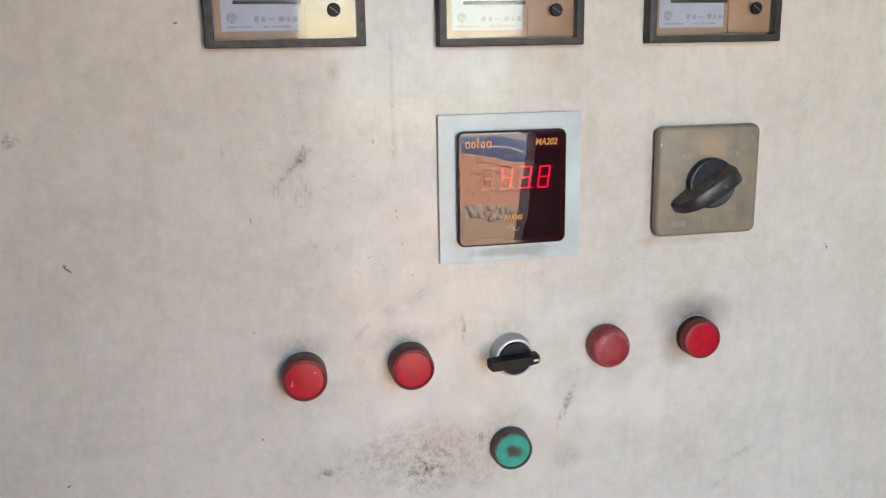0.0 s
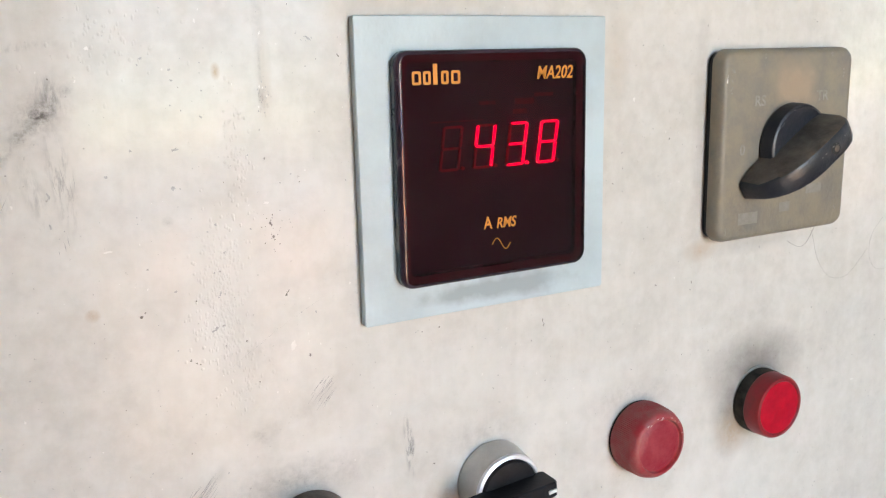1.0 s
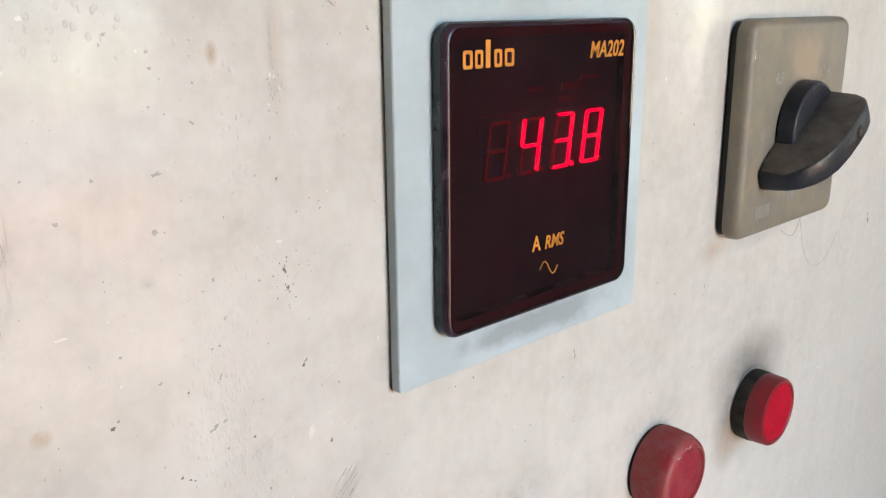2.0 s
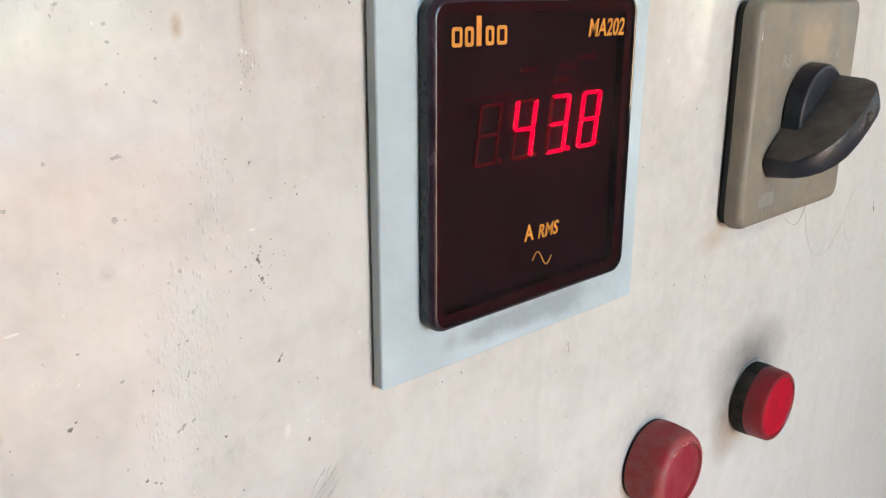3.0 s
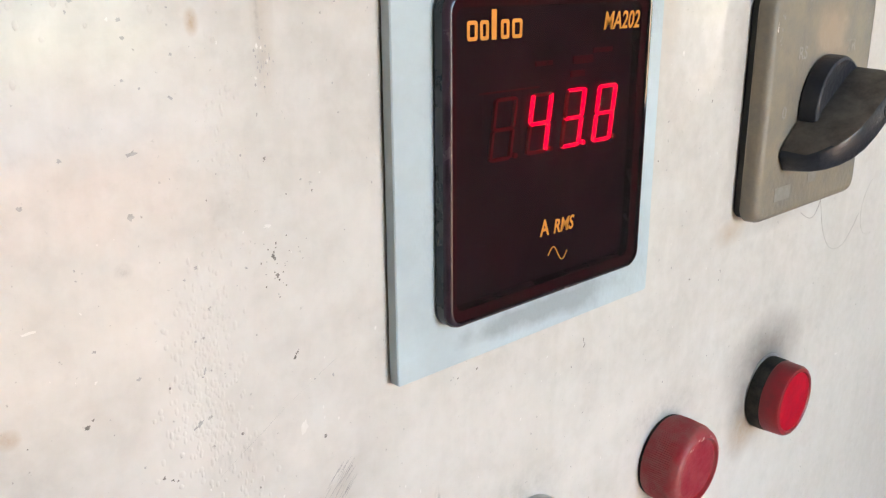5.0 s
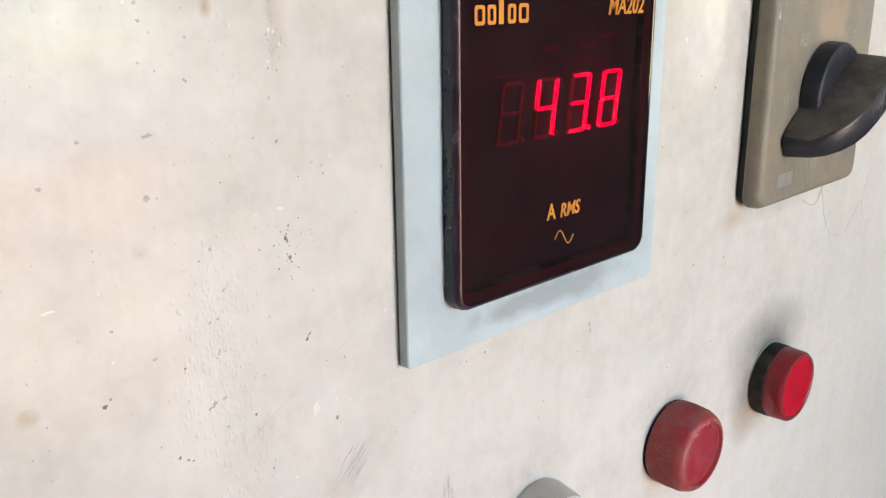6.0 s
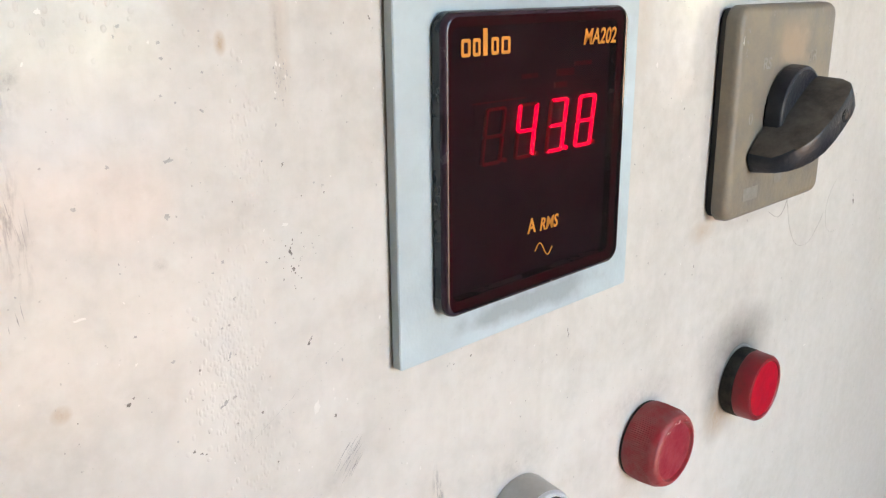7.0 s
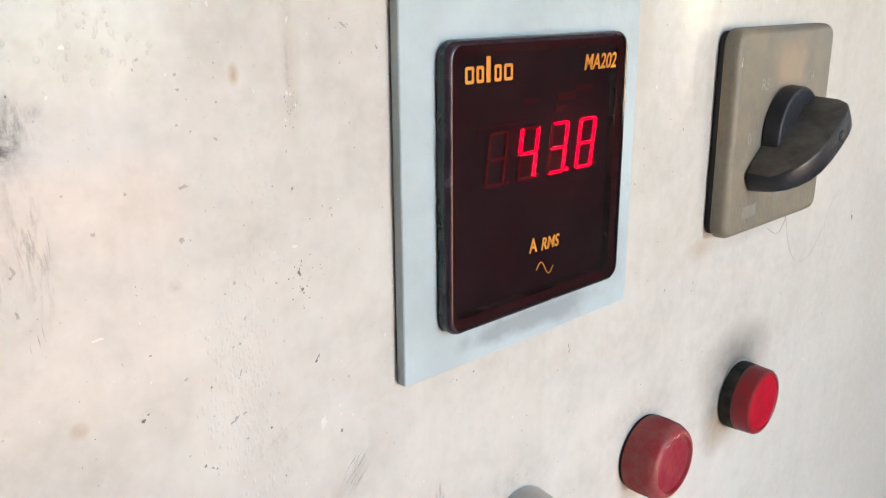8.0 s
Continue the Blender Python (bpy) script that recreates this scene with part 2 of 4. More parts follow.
    ripple.inputs["Strength"].default_value, ripple.inputs["Distance"].default_value = 0.085, 0.0012
    L(noise_at(95, 3, 0.5), ripple.inputs["Height"])
    peel = nt.nodes.new("ShaderNodeBump")
    peel.inputs["Strength"].default_value, peel.inputs["Distance"].default_value = 0.5, 0.0006
    L(maths("ADD", maths("MULTIPLY", lumps, 1.6), maths("MULTIPLY", noise_at(520, 2, 0.5), 0.12)), peel.inputs["Height"])
    L(ripple.outputs[0], peel.inputs["Normal"])
    L(ripple.outputs[0], b.inputs["Normal"])
    L(peel.outputs[0], b.inputs["Coat Normal"])
    return m


PAINT = panel_paint()
PLATE_BLUE = mat("pale_blue_paint", (0.535, 0.625, 0.645), 0.34, other=(0.455, 0.525, 0.540), scale=26, bump=0.16, bump_scale=420, patch=((0.004, -0.0545, 0.034, 0.0050), (0.34, 0.38, 0.39)))
RUBBER = mat("black_rubber", (0.02, 0.02, 0.02), 0.7, spread=0.3, scale=80)
BLACK_PLASTIC = mat("black_plastic", (0.016, 0.015, 0.017), 0.28, spread=0.3, scale=60, bump=0.1, bump_scale=700)
BOARD = mat("dark_red_board", (0.026, 0.042, 0.056), 0.6, spread=0.4, scale=50)
# The lens's grey veil stands in for the room's dim reflection.
LENS = pane("smoked_red_lens", (0.43, 0.085, 0.16), 0.012, 1.58, ripple=0.07, veil=0.009)
EDGE = mat("plum_black_plastic", (0.040, 0.022, 0.032), 0.24, spread=0.3, scale=90, bump=0.1, bump_scale=600)
LIT = glowing("lit_red_segment", (1.0, 0.005, 0.09), 0.21)
GLOW_RIM = mat("dark_red_glow_rim", (0.085, 0.020, 0.027), 0.5, spread=0.2, scale=120)
UNLIT = mat("unlit_segment", (0.40, 0.052, 0.058), 0.5)
DIM_MARK = mat("dim_inner_mark", (0.24, 0.040, 0.050), 0.6, other=(0.09, 0.022, 0.030), scale=500)
ORANGE = mat("orange_print", (0.76, 0.25, 0.030), 0.5, spread=0.05, scale=300)
SWITCH_GREY = mat("worn_olive_grey_plastic", (0.285, 0.233, 0.166), 0.46, other=(0.196, 0.174, 0.147), scale=55, bump=0.3, bump_scale=350, patch=((0.004, 0.029, 0.015, 0.013), (0.36, 0.265, 0.185)))
KNOB_SIDE = mat("brown_knob_side", (0.064, 0.049, 0.039), 0.55, other=(0.135, 0.107, 0.085), scale=110, bump=0.3, bump_scale=420)
WORN_EDGE = mat("pale_worn_plastic", (0.30, 0.29, 0.28), 0.55, other=(0.12, 0.115, 0.11), scale=700)
KNOB_BLACK = mat("worn_black_knob", (0.013, 0.015, 0.023), 0.36, other=(0.034, 0.034, 0.038), scale=60, bump=0.35, bump_scale=420)
FADED_BAR = mat("rubbed_print", (0.285, 0.262, 0.230), 0.6, other=(0.235, 0.212, 0.175), scale=260)
FADED = mat("faded_print", (0.335, 0.310, 0.275), 0.6, other=(0.240, 0.215, 0.175), scale=230)
RED_FACE = mat("red_lens_face", (0.47, 0.007, 0.024), 0.36, spread=0.16, scale=110, bump=0.12, bump_scale=350, specular=0.3)
RED_SIDE = mat("red_lens_side", (0.30, 0.014, 0.022), 0.4, other=(0.20, 0.02, 0.024), scale=140, bump=0.2, bump_scale=500)
RED_RIM = mat("dark_red_rim", (0.25, 0.022, 0.028), 0.42, other=(0.13, 0.03, 0.03), scale=140, bump=0.3, bump_scale=500, specular=0.25)
RED_CRIMSON = mat("scuffed_crimson_lens", (0.28, 0.009, 0.026), 0.42, other=(0.35, 0.045, 0.058), scale=130, bump=0.4, bump_scale=300)
RED_SCUFFED = mat("scuffed_red_plastic", (0.38, 0.022, 0.032), 0.48, other=(0.33, 0.085, 0.08), scale=120, bump=0.4, bump_scale=400)
COLLAR = mat("dusty_dark_collar", (0.070, 0.055, 0.048), 0.6, other=(0.135, 0.105, 0.090), scale=160, bump=0.3, bump_scale=500)
SCUFF = mat("pale_scuff", (0.55, 0.24, 0.22), 0.6, other=(0.60, 0.42, 0.38), scale=500)
COLLAR_BLACK = mat("black_collar", (0.016, 0.016, 0.014), 0.75, other=(0.070, 0.060, 0.048), scale=110, bump=0.2, bump_scale=500, specular=0.2)
GREEN_FACE = mat("green_button_face", (0.003, 0.31, 0.235), 0.42, spread=0.14, scale=90, bump=0.15, bump_scale=300, specular=0.35, patch=((0.0006, -0.0002, 0.0075, 0.0058), (0.050, 0.058, 0.044)))
GRIME = mat("dark_grime", (0.045, 0.040, 0.034), 0.8, spread=0.4, scale=200)
SATIN = mat("satin_zinc", (0.52, 0.51, 0.49), 0.42, metal=0.75, spread=0.10, scale=80, bump=0.1, bump_scale=900)
CHROME = mat("chrome_ring", (0.90, 0.90, 0.92), 0.40, metal=0.55, spread=0.04, scale=60)
BAR_BLACK = mat("matt_black_handle", (0.010, 0.010, 0.012), 0.5, spread=0.3, scale=100, bump=0.15, bump_scale=600, specular=0.22)
WHITE_MARK = mat("white_mark", (0.80, 0.80, 0.78), 0.5)
FRAME_BLACK = mat("dusty_black_frame", (0.013, 0.013, 0.014), 0.5, other=(0.034, 0.033, 0.032), scale=70, bump=0.2, bump_scale=400)
FRAME_DUSTY = mat("dust_grey_frame", (0.085, 0.080, 0.074), 0.6, other=(0.020, 0.020, 0.021), scale=85, bump=0.3, bump_scale=300)
COPPER = mat("tan_mask_plate", (0.42, 0.225, 0.125), 0.45, other=(0.50, 0.32, 0.21), scale=35, bump=0.1)
CARD = mat("white_scale_card", (0.50, 0.53, 0.66), 0.55, spread=0.05, scale=60)
INK = mat("grey_ink", (0.24, 0.26, 0.31), 0.6, other=(0.48, 0.50, 0.55), scale=420)
GLASS = pane("clear_pane", (0.94, 0.95, 0.95), 0.06, 1.36, veil=0.03)
CHIP = mat("bare_dark_metal", (0.11, 0.095, 0.082), 0.55, other=(0.27, 0.24, 0.21), scale=900)
SCORE = mat("grey_score_mark", (0.24, 0.23, 0.22), 0.6, other=(0.40, 0.38, 0.35), scale=600)
WORN = mat("worn_grey_speck", (0.33, 0.315, 0.295), 0.55, other=(0.46, 0.44, 0.41), scale=500)
PALE_CHIP = mat("chipped_pale_primer", (0.74, 0.70, 0.65), 0.5, spread=0.05, scale=300)
THREAD = mat("brown_thread", (0.24, 0.20, 0.17), 0.7)
PLASTER = mat("pale_plaster", (0.50, 0.47, 0.43), 0.85, spread=0.2, scale=5, bump=0.3, bump_scale=60)
CONCRETE = mat("grey_concrete", (0.24, 0.23, 0.21), 0.85, spread=0.2, scale=4, bump=0.4, bump_scale=50)
SOIL = mat("tan_soil", (0.34, 0.24, 0.165), 0.95, spread=0.2, scale=1.5, bump=0.5, bump_scale=20)
BRICK = mat("terracotta_brick", (0.54, 0.30, 0.22), 0.85, spread=0.22, scale=9, bump=0.5, bump_scale=60)
RUBBLE = mat("grey_rubble", (0.30, 0.28, 0.25), 0.9, spread=0.3, scale=8)
WHITEWASH = mat("grey_rendered_wall", (0.36, 0.38, 0.42), 0.85, spread=0.08, scale=2)
PALE_TRIM = mat("pale_trim", (0.62, 0.62, 0.62), 0.6, spread=0.08, scale=20)
BLUE_SHEET = mat("blue_panel", (0.10, 0.16, 0.30), 0.3, spread=0.15, scale=3)


# ---- building blocks ----
def finish(bm, angle=32):
    bmesh.ops.recalc_face_normals(bm, faces=bm.faces)
    for f in bm.faces:
        f.smooth = True
    for e in bm.edges:
        if len(e.link_faces) == 2 and e.calc_face_angle(0) > radians(angle):
            e.smooth = False
    return bm


def part(name, bm, material, parent=None, label=""):
    me = bpy.data.meshes.new(name)
    finish(bm).to_mesh(me)
    bm.free()
    me.materials.append(material)
    ob = new(name, me)
    if parent:
        ob.parent = parent
    if label:
        ob["label"] = label
    return ob


def thing(name, x, y, z, label, category, group="", lean=0):
    ob = new(name)
    ob.empty_display_size = 0.02
    ob.matrix_world = pose(x, y, z, 0, lean, 0)
    return tagged(ob, label, category, group)


def add_box(bm, x0, x1, y0, y1, z0, z1, bevel=0.0, segments=2):
    m = Matrix.LocRotScale(((x0 + x1) / 2, (y0 + y1) / 2, (z0 + z1) / 2), None, (abs(x1 - x0), abs(y1 - y0), abs(z1 - z0)))
    got = bmesh.ops.create_cube(bm, size=1, matrix=m)
    if bevel:
        edges = {e for v in got["verts"] for e in v.link_edges}
        bmesh.ops.bevel(bm, geom=list(edges), offset=bevel, segments=segments, profile=0.5, affect="EDGES")
    return bm


def box(*a, **k):
    return add_box(bmesh.new(), *a, **k)


def rounded(w, h, r, corner=6):
    """Outline of a rounded rectangle in x and z, anticlockwise."""
    out = []
    for cx, cz, a0 in ((w / 2 - r, h / 2 - r, 0), (-w / 2 + r, h / 2 - r, 90), (-w / 2 + r, -h / 2 + r, 180), (w / 2 - r, -h / 2 + r, 270)):
        for i in range(corner + 1):
            a = radians(a0 + 90 * i / corner)
            out.append((cx + r * math.cos(a), cz + r * math.sin(a)))
    return out


def loft(loops, cap=(True, True)):
    """Skin over loops of equal length, each a list of 3D points."""
    bm = bmesh.new()
    rings = [[bm.verts.new(p) for p in loop] for loop in loops]
    for a, c in zip(rings, rings[1:]):
        for i in range(len(a)):
            j = (i + 1) % len(a)
            bm.faces.new((a[i], a[j], c[j], c[i]))
    if cap[0]:
        bm.faces.new(rings[0])
    if cap[1]:
        bm.faces.new(rings[-1])
    return bm


def slab(w, h, r, steps, corner=6):
    """Rounded plate: steps of (inset, y) from back to front."""
    return loft([[(x, y, z) for x, z in rounded(w - 2 * s, h - 2 * s, max(r - s, 0.0004), corner)] for s, y in steps])


def ring_slab(w, h, r, hole_w, hole_h, hole_r, steps, corner=6):
    """Rounded frame: outer steps of (inset, y) from back to front, then the hole's walls back again."""
    outer = [[(x, y, z) for x, z in rounded(w - 2 * s, h - 2 * s, max(r - s, 0.0004), corner)] for s, y in steps]
    inner = [[(x, y, z) for x, z in rounded(hole_w, hole_h, hole_r, corner)] for y in (steps[-1][1], steps[0][1])]
    return loft(outer + inner + [outer[0]], (False, False))


def lathe(profile, seg=48, rib=0.0, ribbed=()):
    """Turned shape about the y axis: profile of (radius, depth towards the viewer). Rows in ribbed are knurled."""
    loops = []
    for k, (r, d) in enumerate(profile):
        loop = []
        for i in range(seg):
            a = 2 * math.pi * i / seg
            q = r + (rib if k in ribbed and i % 2 else 0)
            loop.append((q * math.cos(a), -d, q * math.sin(a)))
        loops.append(loop)
    return loft(loops)


def words(name, text, size, x, y, z, material, parent, slant=0.0, bold=0.0, width=1.0):
    """Raised print: left end of the base line at x, z; facing the viewer."""
    cu = bpy.data.curves.new(name, "FONT")
    cu.body, cu.size, cu.shear, cu.offset, cu.extrude = text, size, slant, bold, 0.00008
    cu.resolution_u = 3
    tmp = bpy.data.objects.new(name, cu)
    scene.collection.objects.link(tmp)
    me = bpy.data.meshes.new_from_object(tmp.evaluated_get(bpy.context.evaluated_depsgraph_get()))
    bpy.data.objects.remove(tmp)
    bpy.data.curves.remove(cu)
    me.name = name
    me.transform(Matrix.Translation((x, y, z)) @ Matrix.Rotation(radians(90), 4, "X") @ Matrix.Diagonal((width, 1, 1, 1)))
    me.materials.clear()
    me.materials.append(material)
    ob = new(name, me)
    ob.parent = parent
    return ob


def tube(name, points, radius, material, parent=None):
    cu = bpy.data.curves.new(name, "CURVE")
    cu.dimensions, cu.bevel_depth, cu.bevel_resolution = "3D", radius, 2
    s = cu.splines.new("NURBS")
    s.points.add(len(points) - 1)
    for p, q in zip(s.points, points):
        p.co = (*q, 1)
    s.use_endpoint_u, s.order_u = True, 3
    tmp = bpy.data.objects.new(name, cu)
    scene.collection.objects.link(tmp)
    me = bpy.data.meshes.new_from_object(tmp.evaluated_get(bpy.context.evaluated_depsgraph_get()))
    bpy.data.objects.remove(tmp)
    bpy.data.curves.remove(cu)
    me.name = name
    me.materials.clear()
    me.materials.append(material)
    ob = new(name, me)
    if parent:
        ob.parent = parent
    return ob


# ---- the room round the cabinet, open to a yard at the back ----
def setting(name, bm, material, label, category):
    return tagged(part(name, bm, material), label, category, "", "structure")


# Right jamb also stands in for the person mirrored dark in the meter window.
DOOR_L, DOOR_R, DOOR_H, BACK = -0.12, 0.335, 1.95, -1.0
setting("floor", box(-2.4, 3.0, BACK - 0.1, 0.6, -0.15, 0.0), CONCRETE, "bare grey concrete floor of the switch room", "floor")
setting("ceiling", box(-2.5, 3.1, BACK - 0.1, 0.6, 2.7, 2.85), PLASTER, "pale plastered ceiling slab of the switch room", "ceiling")
setting("wall_north", box(-2.4, 3.0, 0.5, 0.6, 0.0, 2.7), PLASTER, "pale plastered wall behind the cabinet", "wall")
setting("wall_west", box(-2.5, -2.4, BACK - 0.1, 0.6, -0.15, 2.7), PLASTER, "pale plastered side wall of the room", "wall")
setting("wall_east", box(3.0, 3.1, BACK - 0.1, 0.6, -0.15, 2.7), PLASTER, "pale plastered side wall of the room", "wall")
# Unseen wall: doorway and window opening are sized to shape light on the cabinet.
bm = box(-2.4, DOOR_L, BACK - 0.1, BACK, 0.0, 2.7)
add_box(bm, DOOR_R, 1.9, BACK - 0.1, BACK, 0.0, 2.7)
add_box(bm, 1.9, 3.0, BACK - 0.1, BACK, 0.0, 1.0)
add_box(bm, 1.9, 3.0, BACK - 0.1, BACK, 2.0, 2.7)
add_box(bm, 2.3, 3.0, BACK - 0.1, BACK, 1.0, 2.0)
add_box(bm, DOOR_L, DOOR_R, BACK - 0.1, BACK, DOOR_H, 2.7)
setting("wall_south", bm, PLASTER, "unseen pale plastered wall, its open doorway and window opening placed to shape the light", "wall")
bm = bmesh.new()
bmesh.ops.create_grid(bm, x_segments=20, y_segments=20, size=600, matrix=Matrix.Translation((0, 0, -0.16)))
setting("ground", bm, SOIL, "dry tan soil of the yard outside", "ground")
setting("yard_wall", box(-20, 25, -13.2, -13.0, -0.2, 1.45), WHITEWASH, "grey rendered boundary wall of the yard", "wall")


def brick_stack():
    st = thing("brick_stack", 1.0, -6.97, -0.16, "stack of terracotta bricks out in the yard", "bricks")
    rnd = random.Random(5)
    me = bpy.data.meshes.new("brick")
    shape = finish(box(0, 0.246, -0.12, 0, 0, 0.096, bevel=0.005, segments=1))
    shape.to_mesh(me)
    shape.free()
    me.materials.append(BRICK)
    for row in range(8):
        for k in range(19):
            brick = new("brick", me)
            brick.parent = st
            brick.location = (-0.3 + 0.25 * k + (0.12 if row % 2 else 0), rnd.uniform(-0.012, 0.012), 0.098 * row)
    return st


brick_stack()
bm = bmesh.new()
rnd = random.Random(9)
for i in range(170):
    s = rnd.uniform(0.03, 0.11)
    bmesh.ops.create_icosphere(bm, subdivisions=1, radius=s, matrix=Matrix.LocRotScale((rnd.uniform(0.6, 5.4), rnd.uniform(-6.75, -5.9), -0.16 + s * 0.45), Euler((rnd.random() * 3, rnd.random() * 3, 0)), (1, rnd.uniform(0.6, 1), rnd.uniform(0.5, 0.9))))
tagged(part("rubble", bm, RUBBLE), "loose grey rubble at the foot of the bricks", "rubble", "", "stuff")


def blue_panel_rack():
    rack = thing("blue_panel_rack", 2.6, -10.0, -0.16, "blue glossy panels on a low rack in the yard", "panel rack")
    for k in range(6):
        x0 = -3.0 + 1.2 * k
        sheet = part("sheet", box(x0, x0 + 1.17, -0.02, 0.02, 0.45, 0.98, 0.004), BLUE_SHEET, rack)
        part("edge_strip", box(x0, x0 + 1.17, 0.02, 0.026, 0.72, 0.74), PALE_TRIM, sheet)
        part("leg", box(x0 + 0.05, x0 + 0.1, -0.03, 0.03, 0.0, 0.45), RUBBLE, rack)


blue_panel_rack()


# ---- the control cabinet ----
cabinet = thing("control_cabinet", 0, 0, 0, "cream enamelled steel control cabinet, scratched, stained and chipped", "control cabinet")
part("front_sheet", box(-0.9, 0.9, 0.0, 0.002, 0.12, 2.05, 0.0006), PAINT, cabinet, "cream enamelled front sheet with smears, rust and painted contact shade")
part("carcass", box(-0.9, 0.9, 0.002, 0.45, 0.12, 2.05, 0.003), PLASTER, cabinet)
part("plinth", box(-0.88, 0.88, 0.02, 0.44, 0.0, 0.12), COLLAR_BLACK, cabinet)


def fleck(bm, x, z, w, h, lean, rnd, y=-0.00012):
    """A flat ragged chip."""
    n = 13
    a0 = radians(lean)
    pts = []
    for i in range(n):
        a = 2 * math.pi * i / n
        k = rnd.uniform(0.45, 1.2)
        u, v = w * k * math.cos(a), h * k * math.sin(a)
        pts.append(bm.verts.new((x + u * math.cos(a0) - v * math.sin(a0), y, z + u * math.sin(a0) + v * math.cos(a0))))
    bm.faces.new(pts)


def chip_cluster(bm, x, z, w, h, lean, rnd):
    """A chip that has broken away in several small pieces."""
    fleck(bm, x, z, w * 0.72, h * 0.72, lean, rnd)
    a0 = radians(lean)
    for i in range(4):
        u, v = rnd.gauss(0, w * 0.5), rnd.gauss(0, h * 0.6)
        k = rnd.uniform(0.25, 0.55)
        fleck(bm, x + u * math.cos(a0) - v * math.sin(a0), z + u * math.sin(a0) + v * math.cos(a0), w * k, h * k, lean, rnd, -0.00013 - 0.00001 * i)



# Larger dark chips: x, z, half width, half height, lean.
CHIPS = [
    (-0.0971, 1.2868, 0.0008, 0.0012, 0), (-0.0961, 1.2815, 0.0010, 0.0009, 0), (-0.1478, 1.2575, 0.0008, 0.0011, -15), (-0.1464, 1.2588, 0.0004, 0.0005, 0),
    (-0.1096, 1.2416, 0.0006, 0.0006, 0), (-0.0841, 1.2309, 0.0009, 0.0007, 0), (-0.0926, 1.2578, 0.0013, 0.0005, 55), (-0.0916, 1.2590, 0.0006, 0.0006, 0), (-0.0979, 1.3119, 0.0006, 0.0006, 0),
    (-0.0846, 1.3019, 0.0004, 0.0004, 0), (-0.1316, 1.2376, 0.0006, 0.0006, 0), (-0.1294, 1.2363, 0.0005, 0.0004, 0), (-0.1281, 1.2355, 0.0005, 0.0004, 0), (0.1068, 1.3064, 0.0006, 0.0009, 0),
    (0.3090, 1.2302, 0.0013, 0.0032, 15), (-0.3571, 1.2544, 0.0055, 0.0017, -50), (-0.3585, 1.2570, 0.0030, 0.0013, 20), (-0.2600, 1.4397, 0.0022, 0.0016, 0), (-0.3749, 1.0716, 0.0028, 0.0014, 20),
]
CHIPS_FAR = [
    (-0.2166, 1.0952, 0.0014, 0.0012, 0), (-0.2180, 1.1908, 0.0010, 0.0014, 10), (-0.215, 1.286, 0.0005, 0.0036, 2), (-0.0658, 1.3493, 0.0005, 0.0008, 30),
    (0.1007, 1.2331, 0.0006, 0.0006, 0), (0.1252, 1.2310, 0.0004, 0.0012, 15), (0.0310, 1.2262, 0.0004, 0.0012, 20), (0.0316, 1.2240, 0.0004, 0.0010, -20),
]
SPECKS = [
    (-0.1399, 1.3498, 0.0009, 0.0006, 0), (-0.1304, 1.3458, 0.0007, 0.0005, 0), (-0.1300, 1.3421, 0.0006, 0.0005, 0), (-0.1196, 1.3381, 0.0005, 0.0004, 20), (-0.1310, 1.3333, 0.0005, 0.0004, 0),
    (-0.1206, 1.3287, 0.0010, 0.0005, -45), (-0.1309, 1.3175, 0.0017, 0.0008, 15), (-0.1551, 1.3096, 0.0007, 0.0006, 0), (-0.1325, 1.3036, 0.0009, 0.0009, 0), (-0.1043, 1.3137, 0.0003, 0.0004, 0),
    (-0.0878, 1.3053, 0.0004, 0.0005, 0), (-0.1183, 1.2886, 0.0007, 0.0006, 0), (-0.1214, 1.2863, 0.0005, 0.0004, 0), (-0.1202, 1.2703, 0.0005, 0.0004, 0), (-0.1185, 1.2622, 0.0005, 0.0011, -10),
    (-0.1167, 1.2617, 0.0003, 0.0004, 0), (-0.1191, 1.2606, 0.0004, 0.0003, 0), (-0.1442, 1.2749, 0.0006, 0.0005, 0), (-0.1348, 1.2653, 0.0008, 0.0005, 0),
]
SPECKS_MORE = [
    (-0.1211, 1.2485, 0.0020, 0.0011, 32), (-0.0806, 1.2488, 0.0004, 0.0006, 0), (-0.0778, 1.3561, 0.0016, 0.0005, -40), (-0.0768, 1.3285, 0.0004, 0.0004, 0), (-0.0989, 1.3298, 0.0004, 0.0005, 0),
    (-0.1461, 1.3181, 0.0006, 0.0006, 0), (-0.1359, 1.2425, 0.0004, 0.0004, 0), (-0.1740, 1.3045, 0.0006, 0.0016, 10), (-0.1745, 1.2940, 0.0006, 0.0014, 5), (0.068, 1.131, 0.0006, 0.0006, 0),
]
rnd = random.Random(3)
bm = bmesh.new()
for row in CHIPS + CHIPS_FAR:
    chip_cluster(bm, row[0], row[1], row[2] * 0.85, row[3] * 0.85, row[4], rnd)
for i in range(150):
    s = rnd.uniform(0.00015, 0.00042)
    fleck(bm, rnd.uniform(-0.42, 0.40), rnd.uniform(1.02, 1.44), s * rnd.uniform(0.8, 2.0), s, rnd.uniform(0, 180), rnd)
for i in range(26):
    s = rnd.uniform(0.00012, 0.00030)
    fleck(bm, rnd.gauss(-0.0950, 0.0032), rnd.gauss(1.2845, 0.0055), s, s, rnd.uniform(0, 180), rnd)
grey = bmesh.new()
for i in range(18):
    fleck(grey, rnd.gauss(-0.0966, 0.0011), rnd.gauss(1.3350, 0.0026), rnd.uniform(0.00012, 0.0003), rnd.uniform(0.0002, 0.0006), rnd.uniform(-20, 20), rnd)
